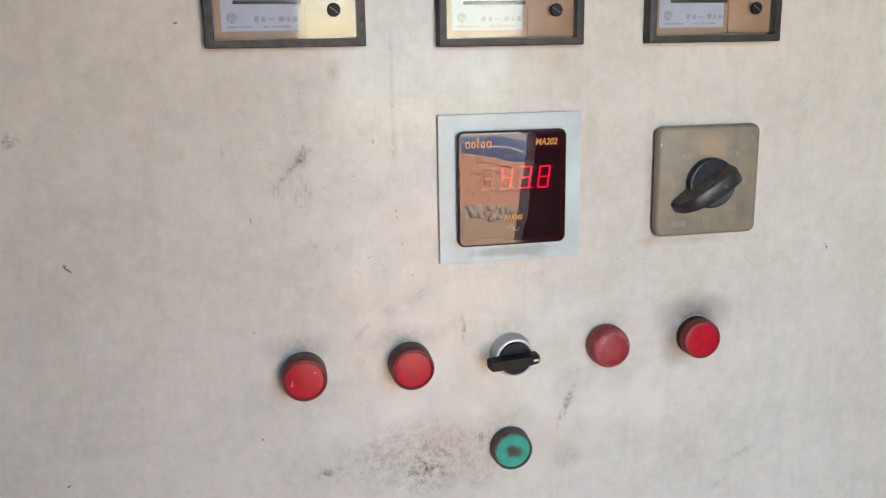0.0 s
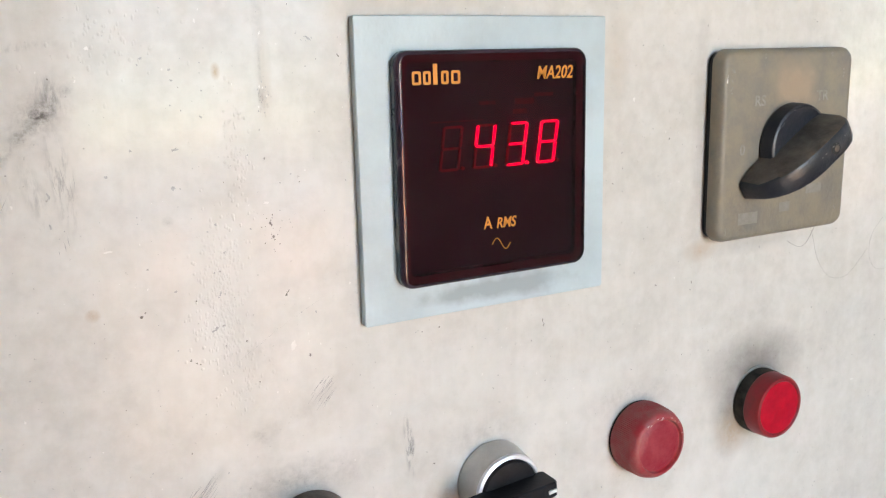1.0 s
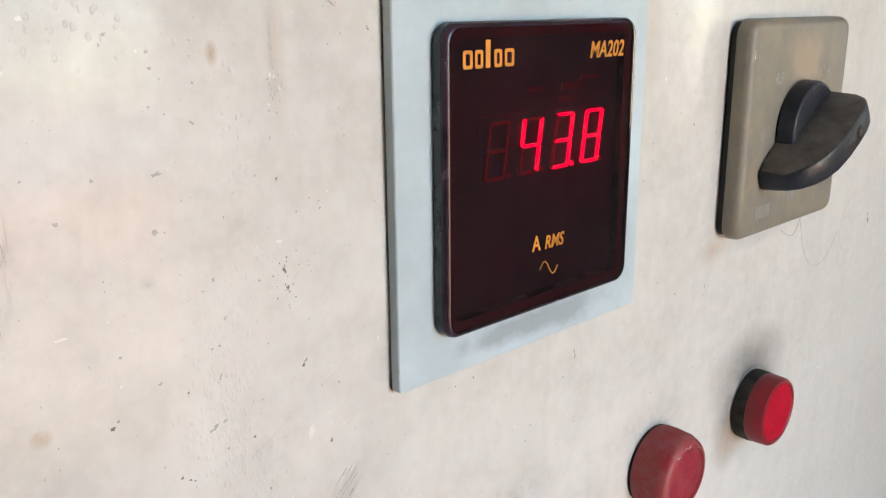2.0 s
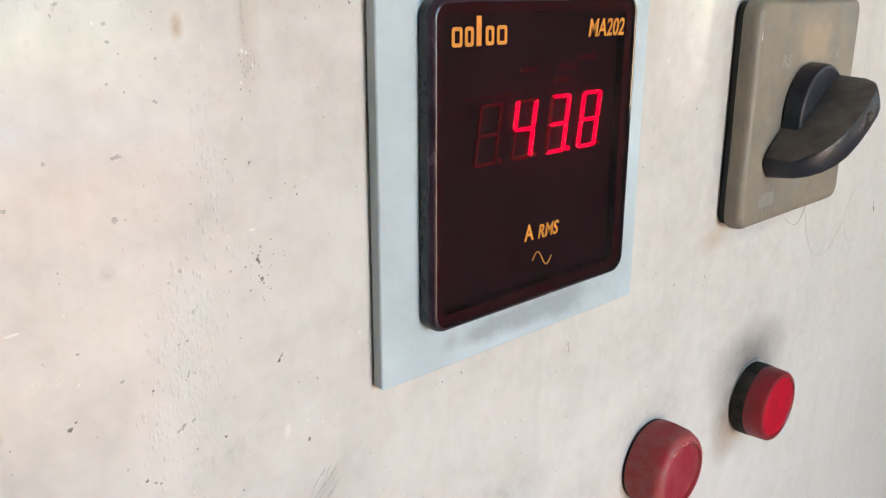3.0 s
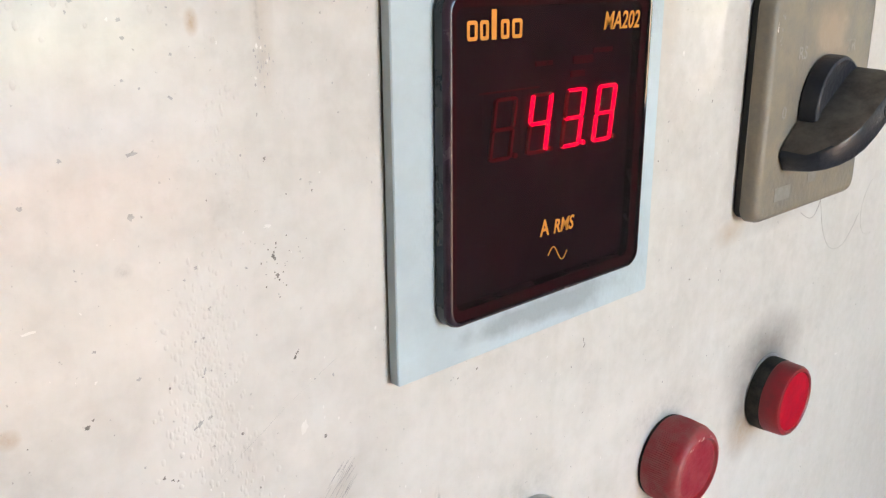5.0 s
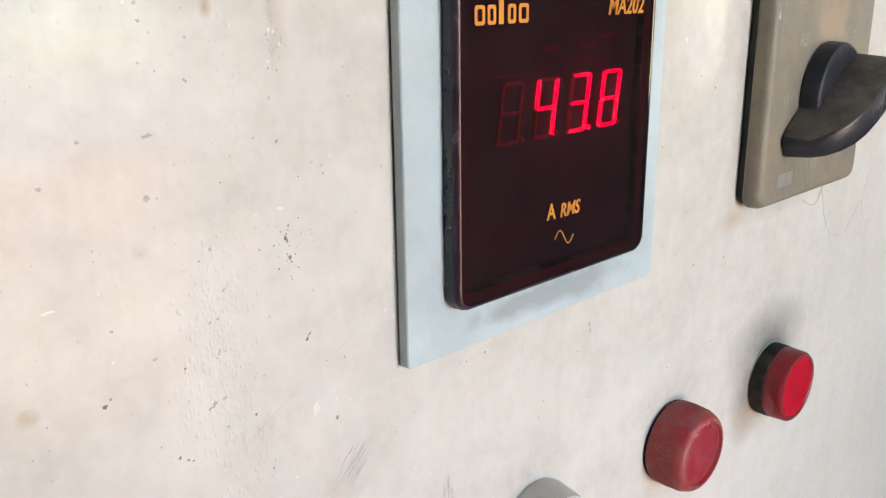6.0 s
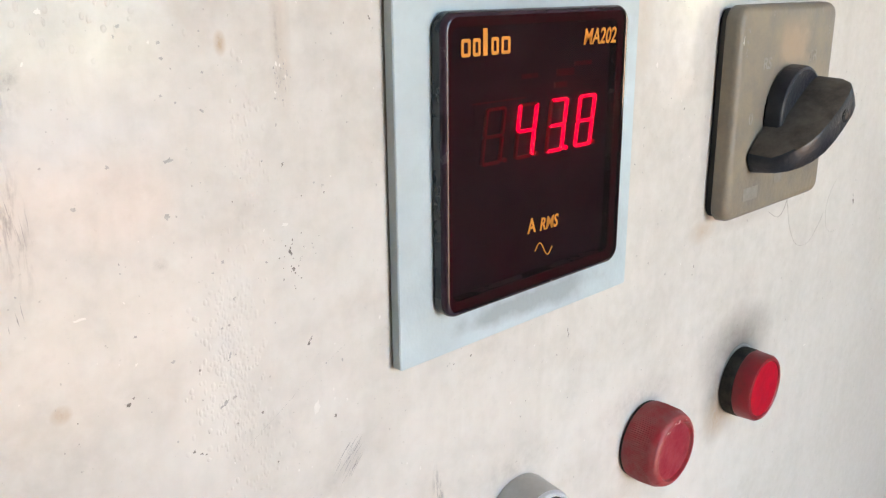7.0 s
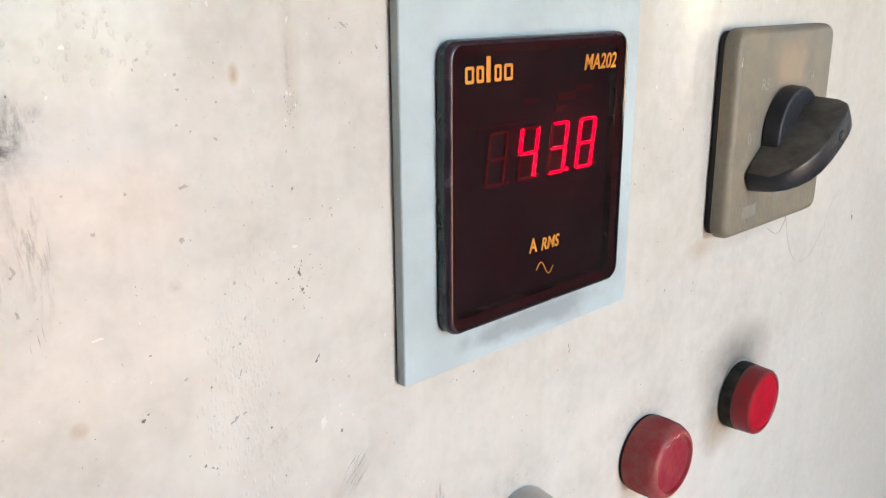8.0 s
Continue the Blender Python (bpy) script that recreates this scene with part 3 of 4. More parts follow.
for i in range(10):
    fleck(grey, rnd.gauss(-0.0778, 0.0010), rnd.gauss(1.3561, 0.0007), rnd.uniform(0.0002, 0.0005), rnd.uniform(0.0001, 0.0002), rnd.uniform(-70, -20), rnd)
for i in range(90):
    k = rnd.uniform(0.00012, 0.00034)
    fleck(grey, rnd.uniform(-0.22, 0.12), rnd.uniform(1.17, 1.37), k * rnd.uniform(0.7, 1.6), k, rnd.uniform(0, 180), rnd)
for row in SPECKS + SPECKS_MORE:
    fleck(grey, row[0], row[1], row[2] * 0.9, row[3] * 0.9, row[4], rnd)
tagged(part("worn_specks", grey, WORN, cabinet, "faint grey specks in the paint"), kind="stuff")
tagged(part("paint_chips", bm, CHIP, cabinet, "small dark chips in the paint"), kind="stuff")


def scratches(bm, x, z, count, length, lean, gap, rnd, thick=0.00012):
    """A bundle of fine parallel scratches."""
    for i in range(count):
        a = radians(lean + rnd.uniform(-6, 6))
        l = length * rnd.uniform(0.35, 1)
        cx, cz = x + rnd.uniform(-gap, gap), z + rnd.uniform(-gap, gap)
        ux, uz = math.cos(a) * l / 2, math.sin(a) * l / 2
        nx, nz = -math.sin(a) * thick, math.cos(a) * thick
        bend = rnd.uniform(-0.08, 0.08)
        mid = (cx + bend * uz, cz - bend * ux)
        p = [(cx - ux, cz - uz), (mid[0] + nx, mid[1] + nz), (cx + ux, cz + uz), (mid[0] - nx, mid[1] - nz)]
        bm.faces.new([bm.verts.new((q[0], -0.00013, q[1])) for q in p])


bm = bmesh.new()
scratches(bm, -0.0805, 1.2135, 14, 0.012, 52, 0.0042, rnd, 0.00008)
scratches(bm, -0.133, 1.181, 16, 0.016, 50, 0.005, rnd, 0.00010)
scratches(bm, -0.169, 1.308, 6, 0.012, 97, 0.004, rnd, 0.00006)
scratches(bm, -0.172, 1.286, 4, 0.006, 95, 0.003, rnd, 0.00008)
scratches(bm, -0.193, 1.310, 7, 0.014, 62, 0.008, rnd, 0.00008)
scratches(bm, 0.055, 1.098, 12, 0.018, 70, 0.002, rnd, 0.00016)
scratches(bm, -0.164, 1.058, 10, 0.010, 12, 0.002, rnd, 0.00018)
scored = [(-0.0793, 1.2534), (-0.0855, 1.2503), (-0.0922, 1.2467), (-0.0985, 1.2432), (-0.1040, 1.2396), (-0.1105, 1.2358), (-0.1168, 1.2316)]
for (ax, az), (cx, cz) in zip(scored, scored[1:]):
    thick = rnd.uniform(0.00001, 0.00004)
    bm.faces.new([bm.verts.new(p) for p in ((ax, -0.00013, az - thick), (cx, -0.00013, cz - thick), (cx, -0.00013, cz + thick), (ax, -0.00013, az + thick))])
scratches(bm, -0.0790, 1.2160, 7, 0.009, 45, 0.003, rnd, 0.0001)
scratches(bm, -0.0406, 1.1805, 8, 0.010, 95, 0.002, rnd, 0.00014)
tagged(part("scratch_patch", bm, SCORE, cabinet, "fine grey scratches"), kind="stuff")
bm = bmesh.new()
for x, z, w, h in ((0.0838, 1.3265, 0.0007, 0.0013), (0.096, 1.402, 0.0006, 0.0022), (-0.0909, 1.2362, 0.0012, 0.0030), (-0.157, 1.283, 0.0016, 0.0004), (-0.0981, 1.2950, 0.0013, 0.0005), (-0.157, 1.3535, 0.0009, 0.0007), (0.262, 1.150, 0.0020, 0.0006)):
    fleck(bm, x, z, w, h, 0, rnd)
for i in range(4):
    fleck(bm, rnd.gauss(-0.0966, 0.0012), rnd.gauss(1.3345, 0.0028), rnd.uniform(0.0002, 0.0005), rnd.uniform(0.0004, 0.0009), rnd.uniform(-15, 15), rnd, -0.00011)
for i in range(110):
    k = rnd.uniform(0.0002, 0.0006)
    fleck(bm, rnd.uniform(-0.22, 0.12), rnd.uniform(1.17, 1.37), k * 0.7, k * rnd.uniform(0.7, 1.6), rnd.uniform(-25, 25), rnd, -0.00011)
tagged(part("pale_chips", bm, PALE_CHIP, cabinet, "small pale chips down to the primer"), kind="stuff")



def lump(bm, x, z, w, h, up, rnd):
    """A low dome of dried paint."""
    n = 7
    rings = []
    for k, d in ((1.0, 0.0), (0.72, 0.62), (0.30, 0.97)):
        rings.append([bm.verts.new((x + w * k * rnd.uniform(0.85, 1.15) * math.cos(6.2832 * i / n), -up * d, z + h * k * rnd.uniform(0.85, 1.15) * math.sin(6.2832 * i / n))) for i in range(n)])
    for a, c in zip(rings, rings[1:]):
        for i in range(n):
            bm.faces.new((a[i], a[(i + 1) % n], c[(i + 1) % n], c[i]))
    bm.faces.new(rings[-1])


bm = bmesh.new()
for count, x, z, dx, dz in ((260, -0.1165, 1.268, 0.0048, 0.0125), (90, -0.1205, 1.247, 0.0055, 0.0070), (80, -0.1085, 1.312, 0.0020, 0.0115), (26, -0.0966, 1.335, 0.0011, 0.0024), (70, -0.1130, 1.229, 0.0060, 0.0080), (60, -0.150, 1.356, 0.012, 0.006)):
    for i in range(count):
        lump(bm, rnd.gauss(x, dx), rnd.gauss(z, dz), rnd.uniform(0.0004, 0.0008), rnd.uniform(0.0006, 0.0013), rnd.uniform(0.00006, 0.00016), rnd)
tagged(part("lumpy_paint", bm, PAINT, cabinet, "small lumps where the paint dried uneven"), kind="stuff")
hair = [(0.2130, -0.0006, 1.2530), (0.2165, -0.0010, 1.2454), (0.2200, -0.0012, 1.2325), (0.2285, -0.0014, 1.2210), (0.2384, -0.0010, 1.2168), (0.2480, -0.0012, 1.2172), (0.2560, -0.0010, 1.2222), (0.2662, -0.0006, 1.2317)]
tagged(tube("thread", hair, 0.00005, THREAD), "thin loose brown thread hanging by the rotary switch", "thread")
hair2 = [(0.1960, -0.0006, 1.2445), (0.2020, -0.0014, 1.2405), (0.2084, -0.0014, 1.2400), (0.2135, -0.0010, 1.2440), (0.2175, -0.0006, 1.2500)]
tagged(tube("thread", hair2, 0.00009, THREAD), "short dark thread caught under the rotary switch", "thread")

hair3 = [(0.2790, -0.0006, 1.2490), (0.2710, -0.0010, 1.2440), (0.2665, -0.0010, 1.2340), (0.2690, -0.0010, 1.2230), (0.2765, -0.0010, 1.2165), (0.2860, -0.0006, 1.2170)]
tagged(tube("thread", hair3, 0.000035, THREAD), "faint curl of brown thread stuck to the paint", "thread")


# ---- adapter plate and digital meter ----
MX, MZ = 0.0008, 1.3025
METER_W, METER_H = 0.0944, 0.0967
plate = thing("adapter_plate", 0.0007, 0, 1.302, "pale blue painted square plate screwed flat on the cabinet", "plate")
part("gasket", ring_slab(0.1225, 0.1235, 0.001, 0.091, 0.091, 0.001, [(0, -0.0002), (0, -0.0009)]), RUBBER, plate, "thin black rubber gasket")
part("sheet", ring_slab(0.1235, 0.1250, 0.0012, 0.091, 0.091, 0.001, [(0, -0.0009), (0, -0.0041), (0.0004, -0.0045)]), PLATE_BLUE, plate)

meter = thing("digital_ammeter", MX, 0, MZ, "black digital ammeter with smoked red window and lit red figures", "panel meter")
part("housing", ring_slab(METER_W, METER_H, 0.0058, 0.086, 0.0865, 0.003, [(0.0006, -0.0045), (0, -0.0052), (0, -0.0083)]), BLACK_PLASTIC, meter)
part("board", slab(0.0862, 0.0867, 0.003, [(0, -0.0030), (0, -0.0050)]), BOARD, meter, "dark red inner board")
# Ring added behind the window; its red paints the glow of the clear edge.
part("glow_rim", ring_slab(METER_W - 0.0030, METER_H - 0.0030, 0.0045, 0.0846, 0.0874, 0.003, [(0, -0.0083), (0, -0.0087)]), GLOW_RIM, meter, "added dark red ring for the glow along the window's edge")
rings = [[(x, y, z) for x, z in rounded(METER_W - 2 * i, METER_H - 2 * i, 0.0062 - i, 8)] for i, y in ((0, -0.0083), (0.0001, -0.0090), (0.0005, -0.0097), (0.0011, -0.0102), (0.0017, -0.0104), (0.0030, -0.0105))]
part("window_edge", loft(rings[:5], (False, False)), EDGE, meter, "rounded plum-black edge of the window")
part("front_window", loft(rings[4:], (False, True)), LENS, meter, "smoked red glossy window")


def segment_shape(code, w, h, t, x, z, slant):
    """One bar of a seven-bar figure, pointed at both ends."""
    g = t * 0.16
    hw, hh, k = w / 2, h / 2, t / 2
    flat = [(-hw + k + g, 0), (-hw + t + g, k), (hw - t - g, k), (hw - k - g, 0), (hw - t - g, -k), (-hw + t + g, -k)]
    tall = [(0, g + 0), (k, g + k), (k, hh - k - g - k * 0.2), (0, hh - k - g + k * 0.6), (-k, hh - k - g - k * 0.2), (-k, g + k)]
    put = {"a": (flat, 0, hh - k, 1), "g": (flat, 0, 0, 1), "d": (flat, 0, -hh + k, 1), "b": (tall, hw - k, 0, 1), "f": (tall, -hw + k, 0, 1), "c": (tall, hw - k, 0, -1), "e": (tall, -hw + k, 0, -1)}
    pts, ox, oz, up = put[code]
    out = []
    for px, pz in pts:
        q = oz + pz * up
        out.append((x + ox + px + slant * q, z + q))
    return out


def bar_mesh(points, y, depth=0.0002):
    return loft([[(x, y, z) for x, z in points], [(x, y - depth, z) for x, z in points]])


FIGURES = {" ": "", "4": "fgbc", "3": "abgcd", "8": "abcdefg"}
DIG_W, DIG_H, DIG_T = 0.0096, 0.0187, 0.00102
for k, ch in enumerate(" 438"):
    dx, dz = -0.0203 + 0.01638 * k, 0.0081
    figure = part("figure_block", box(dx - 0.0081, dx + 0.0081, -0.0050, -0.0051, dz - 0.0105, dz + 0.0105), BOARD, meter)
    for code in "abcdefg":
        lit = code in FIGURES[ch]
        part("lit_segment" if lit else "unlit_segment", bar_mesh(segment_shape(code, DIG_W, DIG_H, DIG_T, dx, dz, 0.14), -0.0051, 0.0010), LIT if lit else UNLIT, figure)
    dot = [(dx + 0.0054 + 0.0008 * math.cos(a), dz - DIG_H / 2 + 0.0008 + 0.0008 * math.sin(a)) for a in [2 * math.pi * i / 14 for i in range(14)]]
    part("lit_point" if k == 2 else "unlit_point", bar_mesh(dot, -0.0051, 0.0010), LIT if k == 2 else UNLIT, figure)
for x0, x1, z0, z1 in ((-0.006, 0.002, 0.0255, 0.0270), (0.012, 0.022, 0.0250, 0.0275), (0.011, 0.018, 0.0210, 0.0230), (-0.030, -0.004, 0.0190, 0.0195), (0.022, 0.032, 0.0280, 0.0295)):
    part("inner_marking", box(x0, x1, -0.0050, -0.0053, z0, z1), DIM_MARK, meter)

FRONT = -0.01058
words("model_print", "MA202", 0.0077, 0.0194, FRONT, 0.0356, ORANGE, meter, slant=0.20, bold=0.00011, width=0.84)
words("unit_print", "A", 0.0074, -0.0078, FRONT, -0.0266, ORANGE, meter, bold=0.00012, width=0.82)
words("unit_print", "RMS", 0.0064, -0.0016, FRONT, -0.0268, ORANGE, meter, slant=0.20, bold=0.00011, width=0.84)
# The maker's mark, as plain rounded shapes: a tall bar between two pairs of small frames.
for x0, w in ((-0.0402, 0.0040), (-0.0352, 0.0034), (-0.0270, 0.0034), (-0.0224, 0.0042)):
    bm = ring_slab(w, 0.0054, 0.0009, w - 0.0021, 0.0054 - 0.0021, 0.0003, [(0, 0.0001), (0, -0.0001)], 3)
    bmesh.ops.translate(bm, verts=bm.verts, vec=(x0 + w / 2, FRONT, 0.0375))
    part("mark_frame", bm, ORANGE, meter)
part("mark_bar", box(-0.0307, -0.0287, FRONT + 0.0001, FRONT - 0.0001, 0.0348, 0.0430, 0.00006, 1), ORANGE, meter)
wave = [(-0.0037 + 0.0093 * i / 12, FRONT, -0.0338 + 0.0026 * math.sin(2 * math.pi * i / 12)) for i in range(13)]
tube("wave_print", wave, 0.00022, ORANGE, meter)


# ---- rotary phase switch ----
def rotary_switch(x, z):
    sw = thing("rotary_switch", x, 0, z, "worn olive-grey square rotary switch with black lever turned aslant", "rotary switch")
    part("gasket", slab(0.0945, 0.0940, 0.006, [(0, -0.0002), (0, -0.0034)]), RUBBER, sw, "black rubber gasket")
    base = part("base_plate", slab(0.0970, 0.0968, 0.0075, [(0.0005, -0.0034), (0, -0.0041), (0.0002, -0.0080), (0.0008, -0.0096), (0.0019, -0.0109), (0.0034, -0.0114)], 8), SWITCH_GREY, sw, "olive-grey plastic plate, scuffed and faded")
    F = -0.01142
    words("position_print", "RS", 0.0075, -0.026, F, 0.020, FADED, base, bold=0.0001)
    words("position_print", "TR", 0.0075, 0.020, F, 0.021, FADED, base, bold=0.0001)
    words("position_print", "0", 0.0075, -0.035, F, -0.004, FADED, base, bold=0.0001)
    words("position_print", "0", 0.0075, 0.033, F, -0.004, FADED, base, bold=0.0001)
    for x0, z0, w, h in ((-0.004, -0.036, 0.008, 0.005), (0.016, -0.028, 0.012, 0.005), (-0.034, -0.040, 0.014, 0.006)):
        part("print_bar", box(x0, x0 + w, F + 0.0002, F - 0.00006, z0, z0 + h), FADED_BAR, base)
    hub = part("hub", lathe([(0.0214, 0.0113), (0.0222, 0.0125), (0.0219, 0.0182), (0.0212, 0.0194), (0.0200, 0.0199), (0.0150, 0.0190), (0.010, 0.0190)], 64), KNOB_BLACK, sw, "round black knob base")
    # lever: sections along its length, each (place, half width, top height)
    loops = []
    lift = 0.0122
    for u, w, top in ((-0.0394, 0.0028, 0.0172), (-0.0388, 0.0038, 0.0205), (-0.0372, 0.0046, 0.0247), (-0.0346, 0.0052, 0.0288), (-0.0305, 0.0057, 0.0327), (-0.0250, 0.0061, 0.0360), (-0.0180, 0.0064, 0.0382), (-0.0090, 0.0066, 0.0392), (0.0000, 0.0066, 0.0395), (0.0080, 0.0065, 0.0394), (0.0140, 0.0063, 0.0385), (0.0180, 0.0060, 0.0362), (0.0203, 0.0055, 0.0325), (0.0212, 0.0050, 0.0280), (0.0210, 0.0046, 0.0200)):
        e = min(0.0011, (top - lift) * 0.3)
        loops.append([(u, -lift, -w * 1.22), (u, -top + e * 1.6, -w), (u, -top + e * 0.5, -w + e * 0.45), (u, -top, -w + e * 1.4), (u, -top - 0.0002, 0), (u, -top, w - e * 1.4), (u, -top + e * 0.5, w - e * 0.45), (u, -top + e * 1.6, w), (u, -lift, w * 1.22)])
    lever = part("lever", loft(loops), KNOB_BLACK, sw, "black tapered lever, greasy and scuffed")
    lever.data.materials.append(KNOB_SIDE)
    # The lever's flanks and right-hand end take the lighter brown.
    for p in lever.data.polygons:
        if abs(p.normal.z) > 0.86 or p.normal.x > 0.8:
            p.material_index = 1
    # paint rubbed pale along the lever's crest, the knob's edge and the plate's corners
    bm = bmesh.new()
    for i in range(9):
        fleck(bm, rnd.uniform(-0.010, 0.014), rnd.uniform(0.0012, 0.0030), rnd.uniform(0.0003, 0.0010), rnd.uniform(0.0001, 0.00025), rnd.uniform(-20, 20), rnd, -0.0400 - 0.00001 * i)
    tagged(part("worn_fleck", bm, WORN_EDGE, lever, "pale rubbed flecks"), kind="stuff")
    bm = bmesh.new()
    for i in range(9):
        a, q = radians(rnd.uniform(95, 200)), rnd.uniform(0.0190, 0.0203)
        fleck(bm, q * math.cos(a), q * math.sin(a), rnd.uniform(0.0003, 0.0012), rnd.uniform(0.0001, 0.0003), math.degrees(a) + 90, rnd, -0.01998 - 0.00001 * i)
    tagged(part("worn_fleck", bm, WORN_EDGE, hub, "pale rubbed flecks"), kind="stuff")
    bm = bmesh.new()
    for i, (u, v) in enumerate(((-0.0425, 0.037), (-0.0430, 0.031), (-0.0425, 0.0275), (0.041, 0.034), (0.0405, -0.037), (-0.0425, -0.041), (0.030, 0.0435), (-0.020, 0.0440))):
        for k in range(3):
            fleck(bm, u + rnd.gauss(0, 0.0006), v + rnd.gauss(0, 0.0012), rnd.uniform(0.0003, 0.0009), rnd.uniform(0.0003, 0.0011), rnd.uniform(0, 90), rnd, -0.01146 - 0.00001 * k)
    tagged(part("worn_fleck", bm, FADED, base, "pale scuffs near the edges"), kind="stuff")
    bm = bmesh.new()
    for i, (u, v, k) in enumerate(((-0.0448, 0.0352, 1.0), (-0.0446, 0.0322, 1.5), (-0.0440, 0.0385, 0.7), (-0.0432, 0.0240, 0.7), (-0.0436, -0.0050, 0.5), (-0.0434, 0.0050, 0.5))):
        fleck(bm, u, v, 0.0009 * k, 0.0015 * k, 15, rnd, -0.01136 + 0.00001 * i)
    tagged(part("worn_fleck", bm, PALE_CHIP, base, "bare pale chips at the edge"), kind="stuff")
    lever.matrix_basis = pose(0, 0, -0.0014, 0, -33, 0)
    hub.location = (0.0006, 0, -0.0014)
    screw = part("screw", lathe([(0.0030, 0.0380), (0.0030, 0.0399), (0.0022, 0.0400)], 20), RUBBER, lever, "sunken fixing screw")
    screw.location = (0.0010, 0, 0)
    part("screw_head", lathe([(0.0017, 0.0396), (0.0017, 0.0402), (0.0012, 0.0403)], 14), KNOB_SIDE, lever).location = (0.0012, 0, 0)
    return sw


rotary_switch(0.1786, 1.3005)


# ---- pilot lamps and buttons ----
LAMP_ROW = "row of red pilot lamps"


def pilot_lamp(x, z, label, scuffs):
    lamp = thing("pilot_lamp", x, 0, z, label, "pilot lamp", LAMP_ROW)
    part("collar", lathe([(0.0186, 0.0002), (0.0190, 0.0012), (0.0188, 0.0092), (0.0180, 0.0100)]), COLLAR, lamp, "dusty dark plastic collar")
    rim = part("rim", lathe([(0.0180, 0.0098), (0.0186, 0.0106), (0.0185, 0.0186), (0.0178, 0.0199), (0.0160, 0.0203), (0.0153, 0.0196)]), RED_RIM, lamp, "dark red grimy rim")
    part("lens_face", lathe([(0.0155, 0.0193), (0.0152, 0.0198), (0.0115, 0.0203), (0.0060, 0.0206), (0.0010, 0.0207)]), RED_FACE, rim, "bright red lens")
    for sx, sz, w, h in scuffs:
        bm = bmesh.new()
        d = 0.02085 if math.hypot(sx, sz) < 0.0148 else 0.02045
        for i in range(5):
            fleck(bm, sx + rnd.gauss(0, w), sz + rnd.gauss(0, h), w * rnd.uniform(0.3, 0.8), h * rnd.uniform(0.3, 0.8), rnd.uniform(0, 90), rnd, -d - 0.00001 * i)
        part("scuff", bm, SCUFF, rim, "pale scuff on the lens")
    return lamp


pilot_lamp(-0.1795, 1.1525, "red pilot lamp with a dusty dark collar, scuffed lens", ((-0.0105, -0.0030, 0.0008, 0.0016), (0.0095, 0.0068, 0.0008, 0.0006)))
pilot_lamp(-0.0890, 1.1535, "red pilot lamp with a dusty dark collar, chipped rim", ((0.0128, 0.0092, 0.0006, 0.0009),))


def pilot_lamp_black(x, z):
    lamp = thing("pilot_lamp", x, 0, z, "red pilot lamp on a black collar with dark grime round it", "pilot lamp", LAMP_ROW)
    part("washer", lathe([(0.0178, 0.0001), (0.0178, 0.0005), (0.0172, 0.0006)]), SATIN, lamp, "thin bright washer").location = (0.0006, 0, 0.0018)
    part("collar", lathe([(0.0182, 0.0006), (0.0184, 0.0014), (0.0184, 0.0070), (0.0178, 0.0074)]), COLLAR_BLACK, lamp, "black plastic collar")
    rim = part("rim", lathe([(0.0178, 0.0072), (0.0182, 0.0078), (0.0178, 0.0154), (0.0170, 0.0166), (0.0154, 0.0169), (0.0148, 0.0163)]), RED_SIDE, lamp, "dark red translucent side")
    part("lens_face", lathe([(0.0150, 0.0160), (0.0147, 0.0165), (0.0110, 0.0169), (0.0050, 0.0170), (0.0010, 0.0170)]), RED_FACE, rim, "bright red lens")
    return lamp


def pilot_lamp_knurled(x, z):
    lamp = thing("pilot_lamp", x, 0, z, "dull red knurled pilot lamp cap, scuffed and faded", "pilot lamp", LAMP_ROW)
    part("seat_ring", lathe([(0.0182, 0.0001), (0.0184, 0.0010), (0.0176, 0.0016)]), COLLAR_BLACK, lamp)
    cap = part("cap", lathe([(0.0182, 0.0012), (0.0187, 0.0022), (0.0186, 0.0066), (0.0182, 0.0132), (0.0178, 0.0150), (0.0171, 0.0166), (0.0161, 0.0177), (0.0150, 0.0183), (0.0142, 0.0183), (0.0136, 0.0170)], 250, 0.00030, (2, 3)), RED_SCUFFED, lamp, "finely ribbed dull red cap")
    bm = bmesh.new()
    for i in range(12):
        a, q = radians(rnd.uniform(10, 130)), rnd.uniform(0.0142, 0.0156)
        fleck(bm, q * math.cos(a), q * math.sin(a), rnd.uniform(0.0004, 0.0012), rnd.uniform(0.0002, 0.0004), math.degrees(a) + 90, rnd, -0.0186 - 0.00001 * i)
    part("scuff", bm, SCUFF, cap, "pale scuffs along the edge")
    part("lens_face", lathe([(0.0136, 0.0166), (0.0130, 0.0170), (0.0080, 0.0174), (0.0010, 0.0175)]), RED_CRIMSON, cap)
    return lamp


pilot_lamp_knurled(0.0905, 1.1550)
pilot_lamp_black(0.1785, 1.1555)


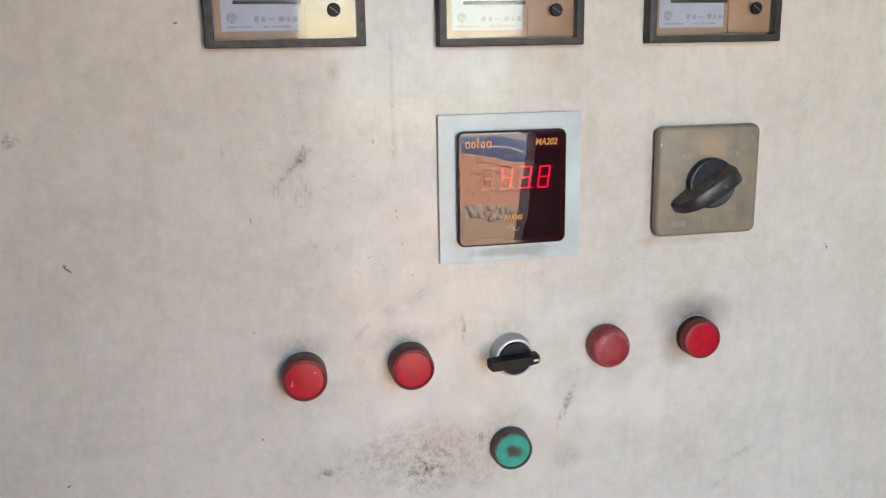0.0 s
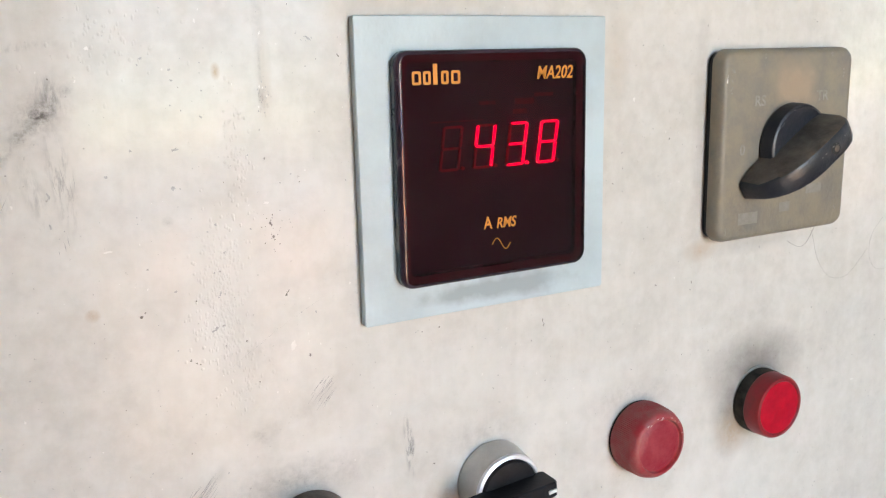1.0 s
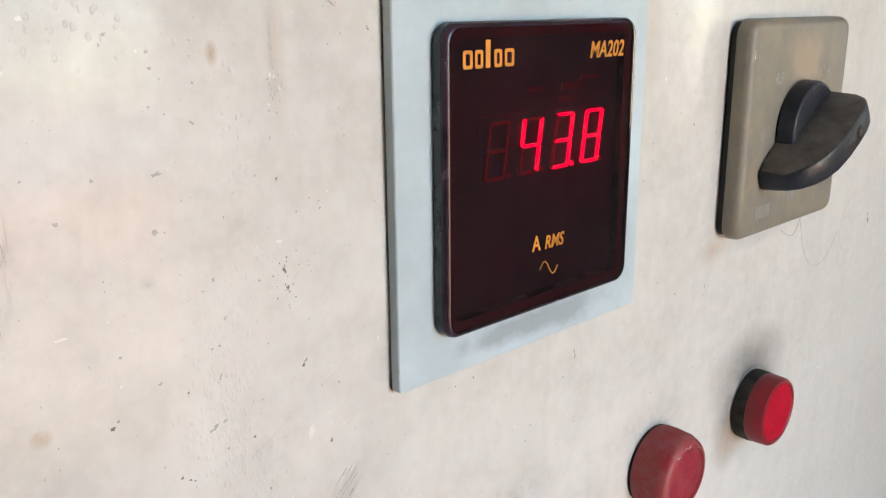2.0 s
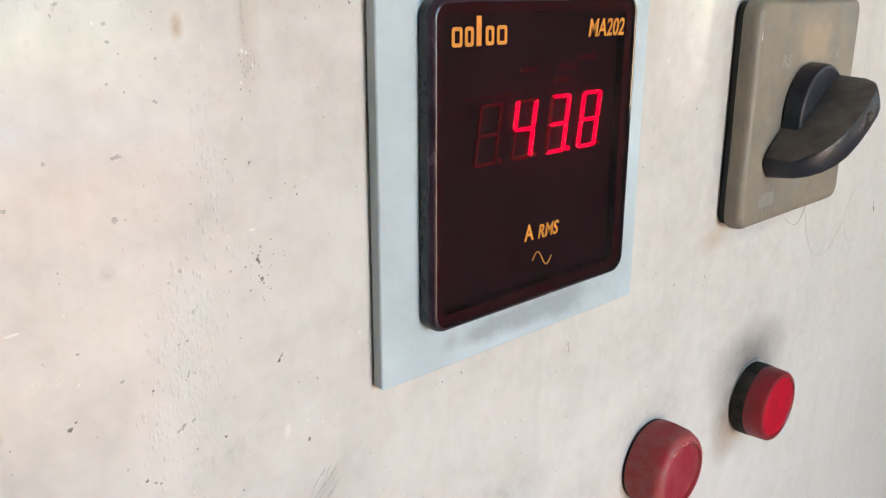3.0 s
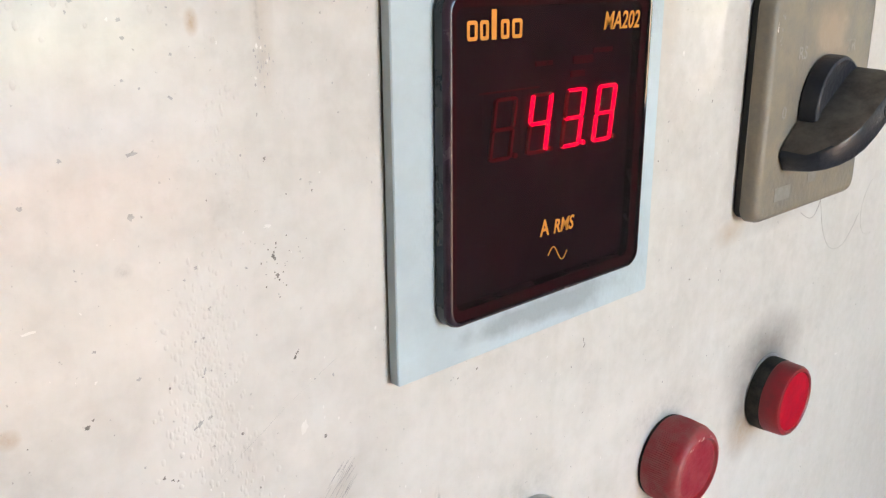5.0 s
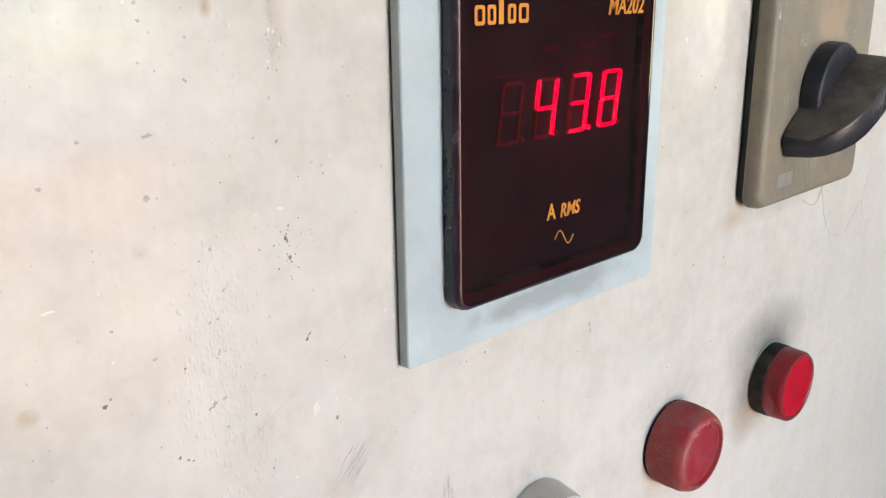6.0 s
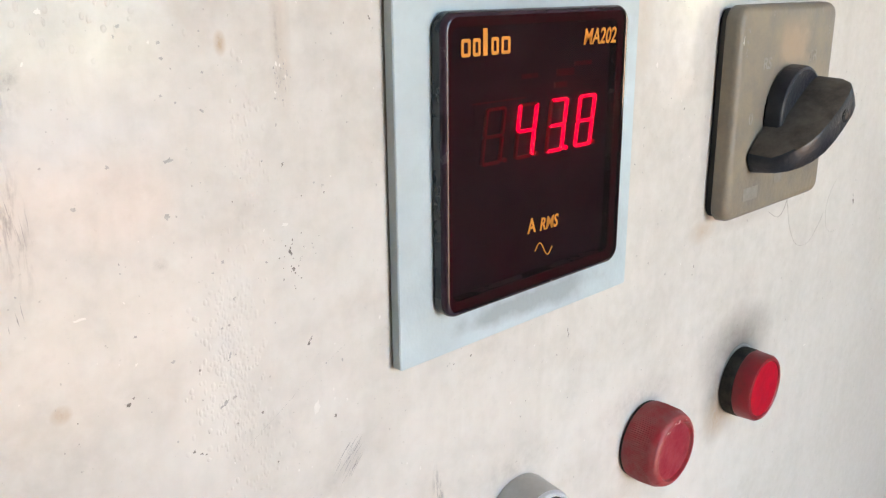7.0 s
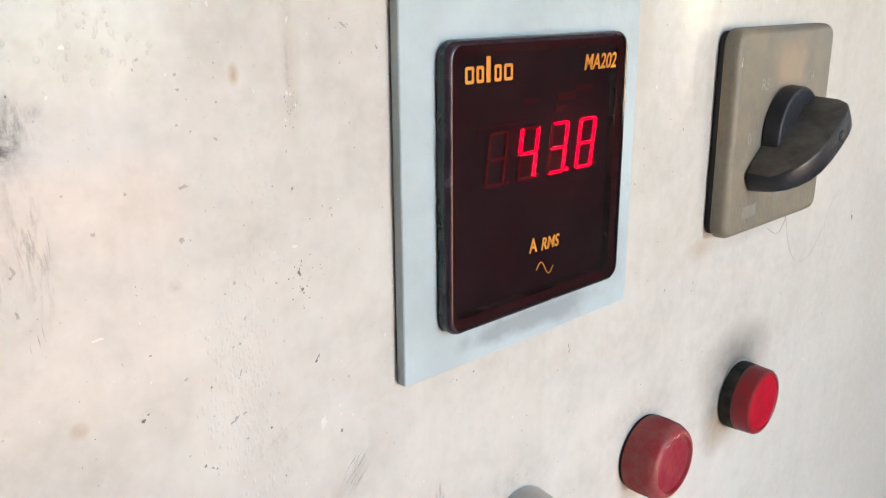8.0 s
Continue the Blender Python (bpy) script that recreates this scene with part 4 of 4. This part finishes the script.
def selector(x, z):
    s = thing("selector_switch", x, 0, z, "black bar selector switch in a satin bezel with chrome ring", "selector switch", "", -5)
    part("bezel", lathe([(0.0186, 0.0002), (0.0188, 0.0014), (0.0186, 0.0028), (0.0174, 0.0126), (0.0170, 0.0136)], 64), SATIN, s, "satin grey metal bezel")
    part("ring", lathe([(0.0170, 0.0132), (0.0172, 0.0139), (0.0166, 0.0150), (0.0153, 0.0156), (0.0147, 0.0142)], 64), CHROME, s, "polished chrome ring")
    knob = part("knob", lathe([(0.0148, 0.0132), (0.0147, 0.0156), (0.0141, 0.0167), (0.0100, 0.0170)], 48), BAR_BLACK, s, "round black knob")
    loops = []
    for u, h, top in ((-0.0255, 0.0034, 0.0218), (-0.0238, 0.0045, 0.0272), (-0.008, 0.0047, 0.0284), (0.008, 0.0043, 0.0284), (0.0172, 0.0036, 0.0276), (0.0190, 0.0029, 0.0256)):
        loops.append([(u, -0.0154, -h), (u, -top + 0.0007, -h), (u, -top, -h + 0.0007), (u, -top, h - 0.0007), (u, -top + 0.0007, h), (u, -0.0154, h)])
    handle = part("handle", loft(loops), BAR_BLACK, knob, "straight black bar handle")
    part("pointer_mark", box(0.0126, 0.0170, -0.0276, -0.0286, -0.0009, 0.0009, 0.0003), WHITE_MARK, handle, "white pointer mark")
    return s


selector(0.0020, 1.1540)


def green_button(x, z):
    g = thing("push_button", x, 0, z, "green push button with a worn, grimy middle and dark collar", "push button")
    part("collar", lathe([(0.0182, 0.0002), (0.0186, 0.0012), (0.0180, 0.0126), (0.0172, 0.0136), (0.0160, 0.0136), (0.0156, 0.0118)]), COLLAR, g, "dusty dark collar")
    cap = part("cap", lathe([(0.0157, 0.0100), (0.0156, 0.0122), (0.0148, 0.0128), (0.0080, 0.0126), (0.0010, 0.0125)]), GREEN_FACE, g, "green plastic cap")
    bm = bmesh.new()
    rnd = random.Random(21)
    for i in range(34):
        a, r = rnd.uniform(0, 6.28), abs(rnd.gauss(0, 0.0032))
        s = rnd.uniform(0.00015, 0.0006)
        fleck(bm, 0.0005 + r * math.cos(a) * 1.2, r * math.sin(a), s * 1.5, s * 0.7, rnd.uniform(10, 60), rnd, -0.0129 - 0.00001 * (i % 5))
    part("grime", bm, GRIME, cap, "dark greasy wear marks")
    return g


green_button(0.0008, 1.0655)


# ---- pointer meters along the top ----
def pointer_meter(x, z0, dusty):
    m = thing("pointer_meter", x, 0, z0, "pointer meter in a " + ("dusty grey" if dusty else "black") + " frame with tan mask", "panel meter", "row of pointer meters")
    W = 0.1215
    c = W / 2
    fr = part("frame", ring_slab(W, W, 0.0012, W - 0.0130, W - 0.0120, 0.0008, [(0, -0.0002), (0, -0.0105), (0.0008, -0.0118), (0.0030, -0.0122)], 3), FRAME_DUSTY if dusty else FRAME_BLACK, m)
    fr.location = (0, 0, c)
    part("mask", box(-c + 0.007, c - 0.007, -0.0005, -0.0030, 0.0070, W - 0.007), COPPER, m, "tan mask plate")
    part("mask_step", box(0.0145, c - 0.007, -0.0030, -0.0046, 0.0070, 0.052, 0.0005), COPPER, m)
    card = part("scale_card", box(-c + 0.0125, 0.0105, -0.0030, -0.0036, 0.0125, W - 0.012), CARD, m, "white scale card")
    part("dark_strip", box(-c + 0.022, 0.0125, -0.0036, -0.0058, 0.0325, 0.0352, 0.0004), FRAME_BLACK, card)
    disc = part("round_mark", lathe([(0.0040, 0.0036), (0.0040, 0.00375), (0.0028, 0.00377), (0.0027, 0.00368)], 24), INK, card)
    disc.location = (-c + 0.0205, 0, 0.0222)
    for x0, w, zz, h in ((-0.0235, 0.0034, 0.0195, 0.0038), (-0.0180, 0.0032, 0.0195, 0.0038), (-0.0130, 0.0060, 0.0208, 0.0012), (-0.0050, 0.0042, 0.0195, 0.0036), (0.0010, 0.0026, 0.0196, 0.0030), (0.0055, 0.0034, 0.0195, 0.0036), (-0.0440, 0.0180, 0.0150, 0.0012), (-0.0180, 0.0050, 0.0150, 0.0014), (-0.0100, 0.0130, 0.0150, 0.0014)):
        part("print_bar", box(x0, x0 + w, -0.0036, -0.0038, zz, zz + h), INK, card)
    screw = part("zero_screw", lathe([(0.0050, 0.0098), (0.0052, 0.0116), (0.0045, 0.0126), (0.0010, 0.0128)], 28), BAR_BLACK, m, "black slotted zero screw")
    screw.location = (0.0365, 0, 0.0275)
    slot = part("slot", box(-0.0040, 0.0040, -0.0126, -0.01295, -0.0004, 0.0004), KNOB_SIDE, screw)
    slot.matrix_basis = pose(0, 0, 0, 0, 35, 0)
    part("pane", box(-c + 0.0065, c - 0.0065, -0.0092, -0.0100, 0.0065, W - 0.0065), GLASS, m, "clear front pane")
    return m


pointer_meter(-0.1785, 1.4203, True)
pointer_meter(0.0005, 1.4187, False)
pointer_meter(0.1785, 1.4188, False)
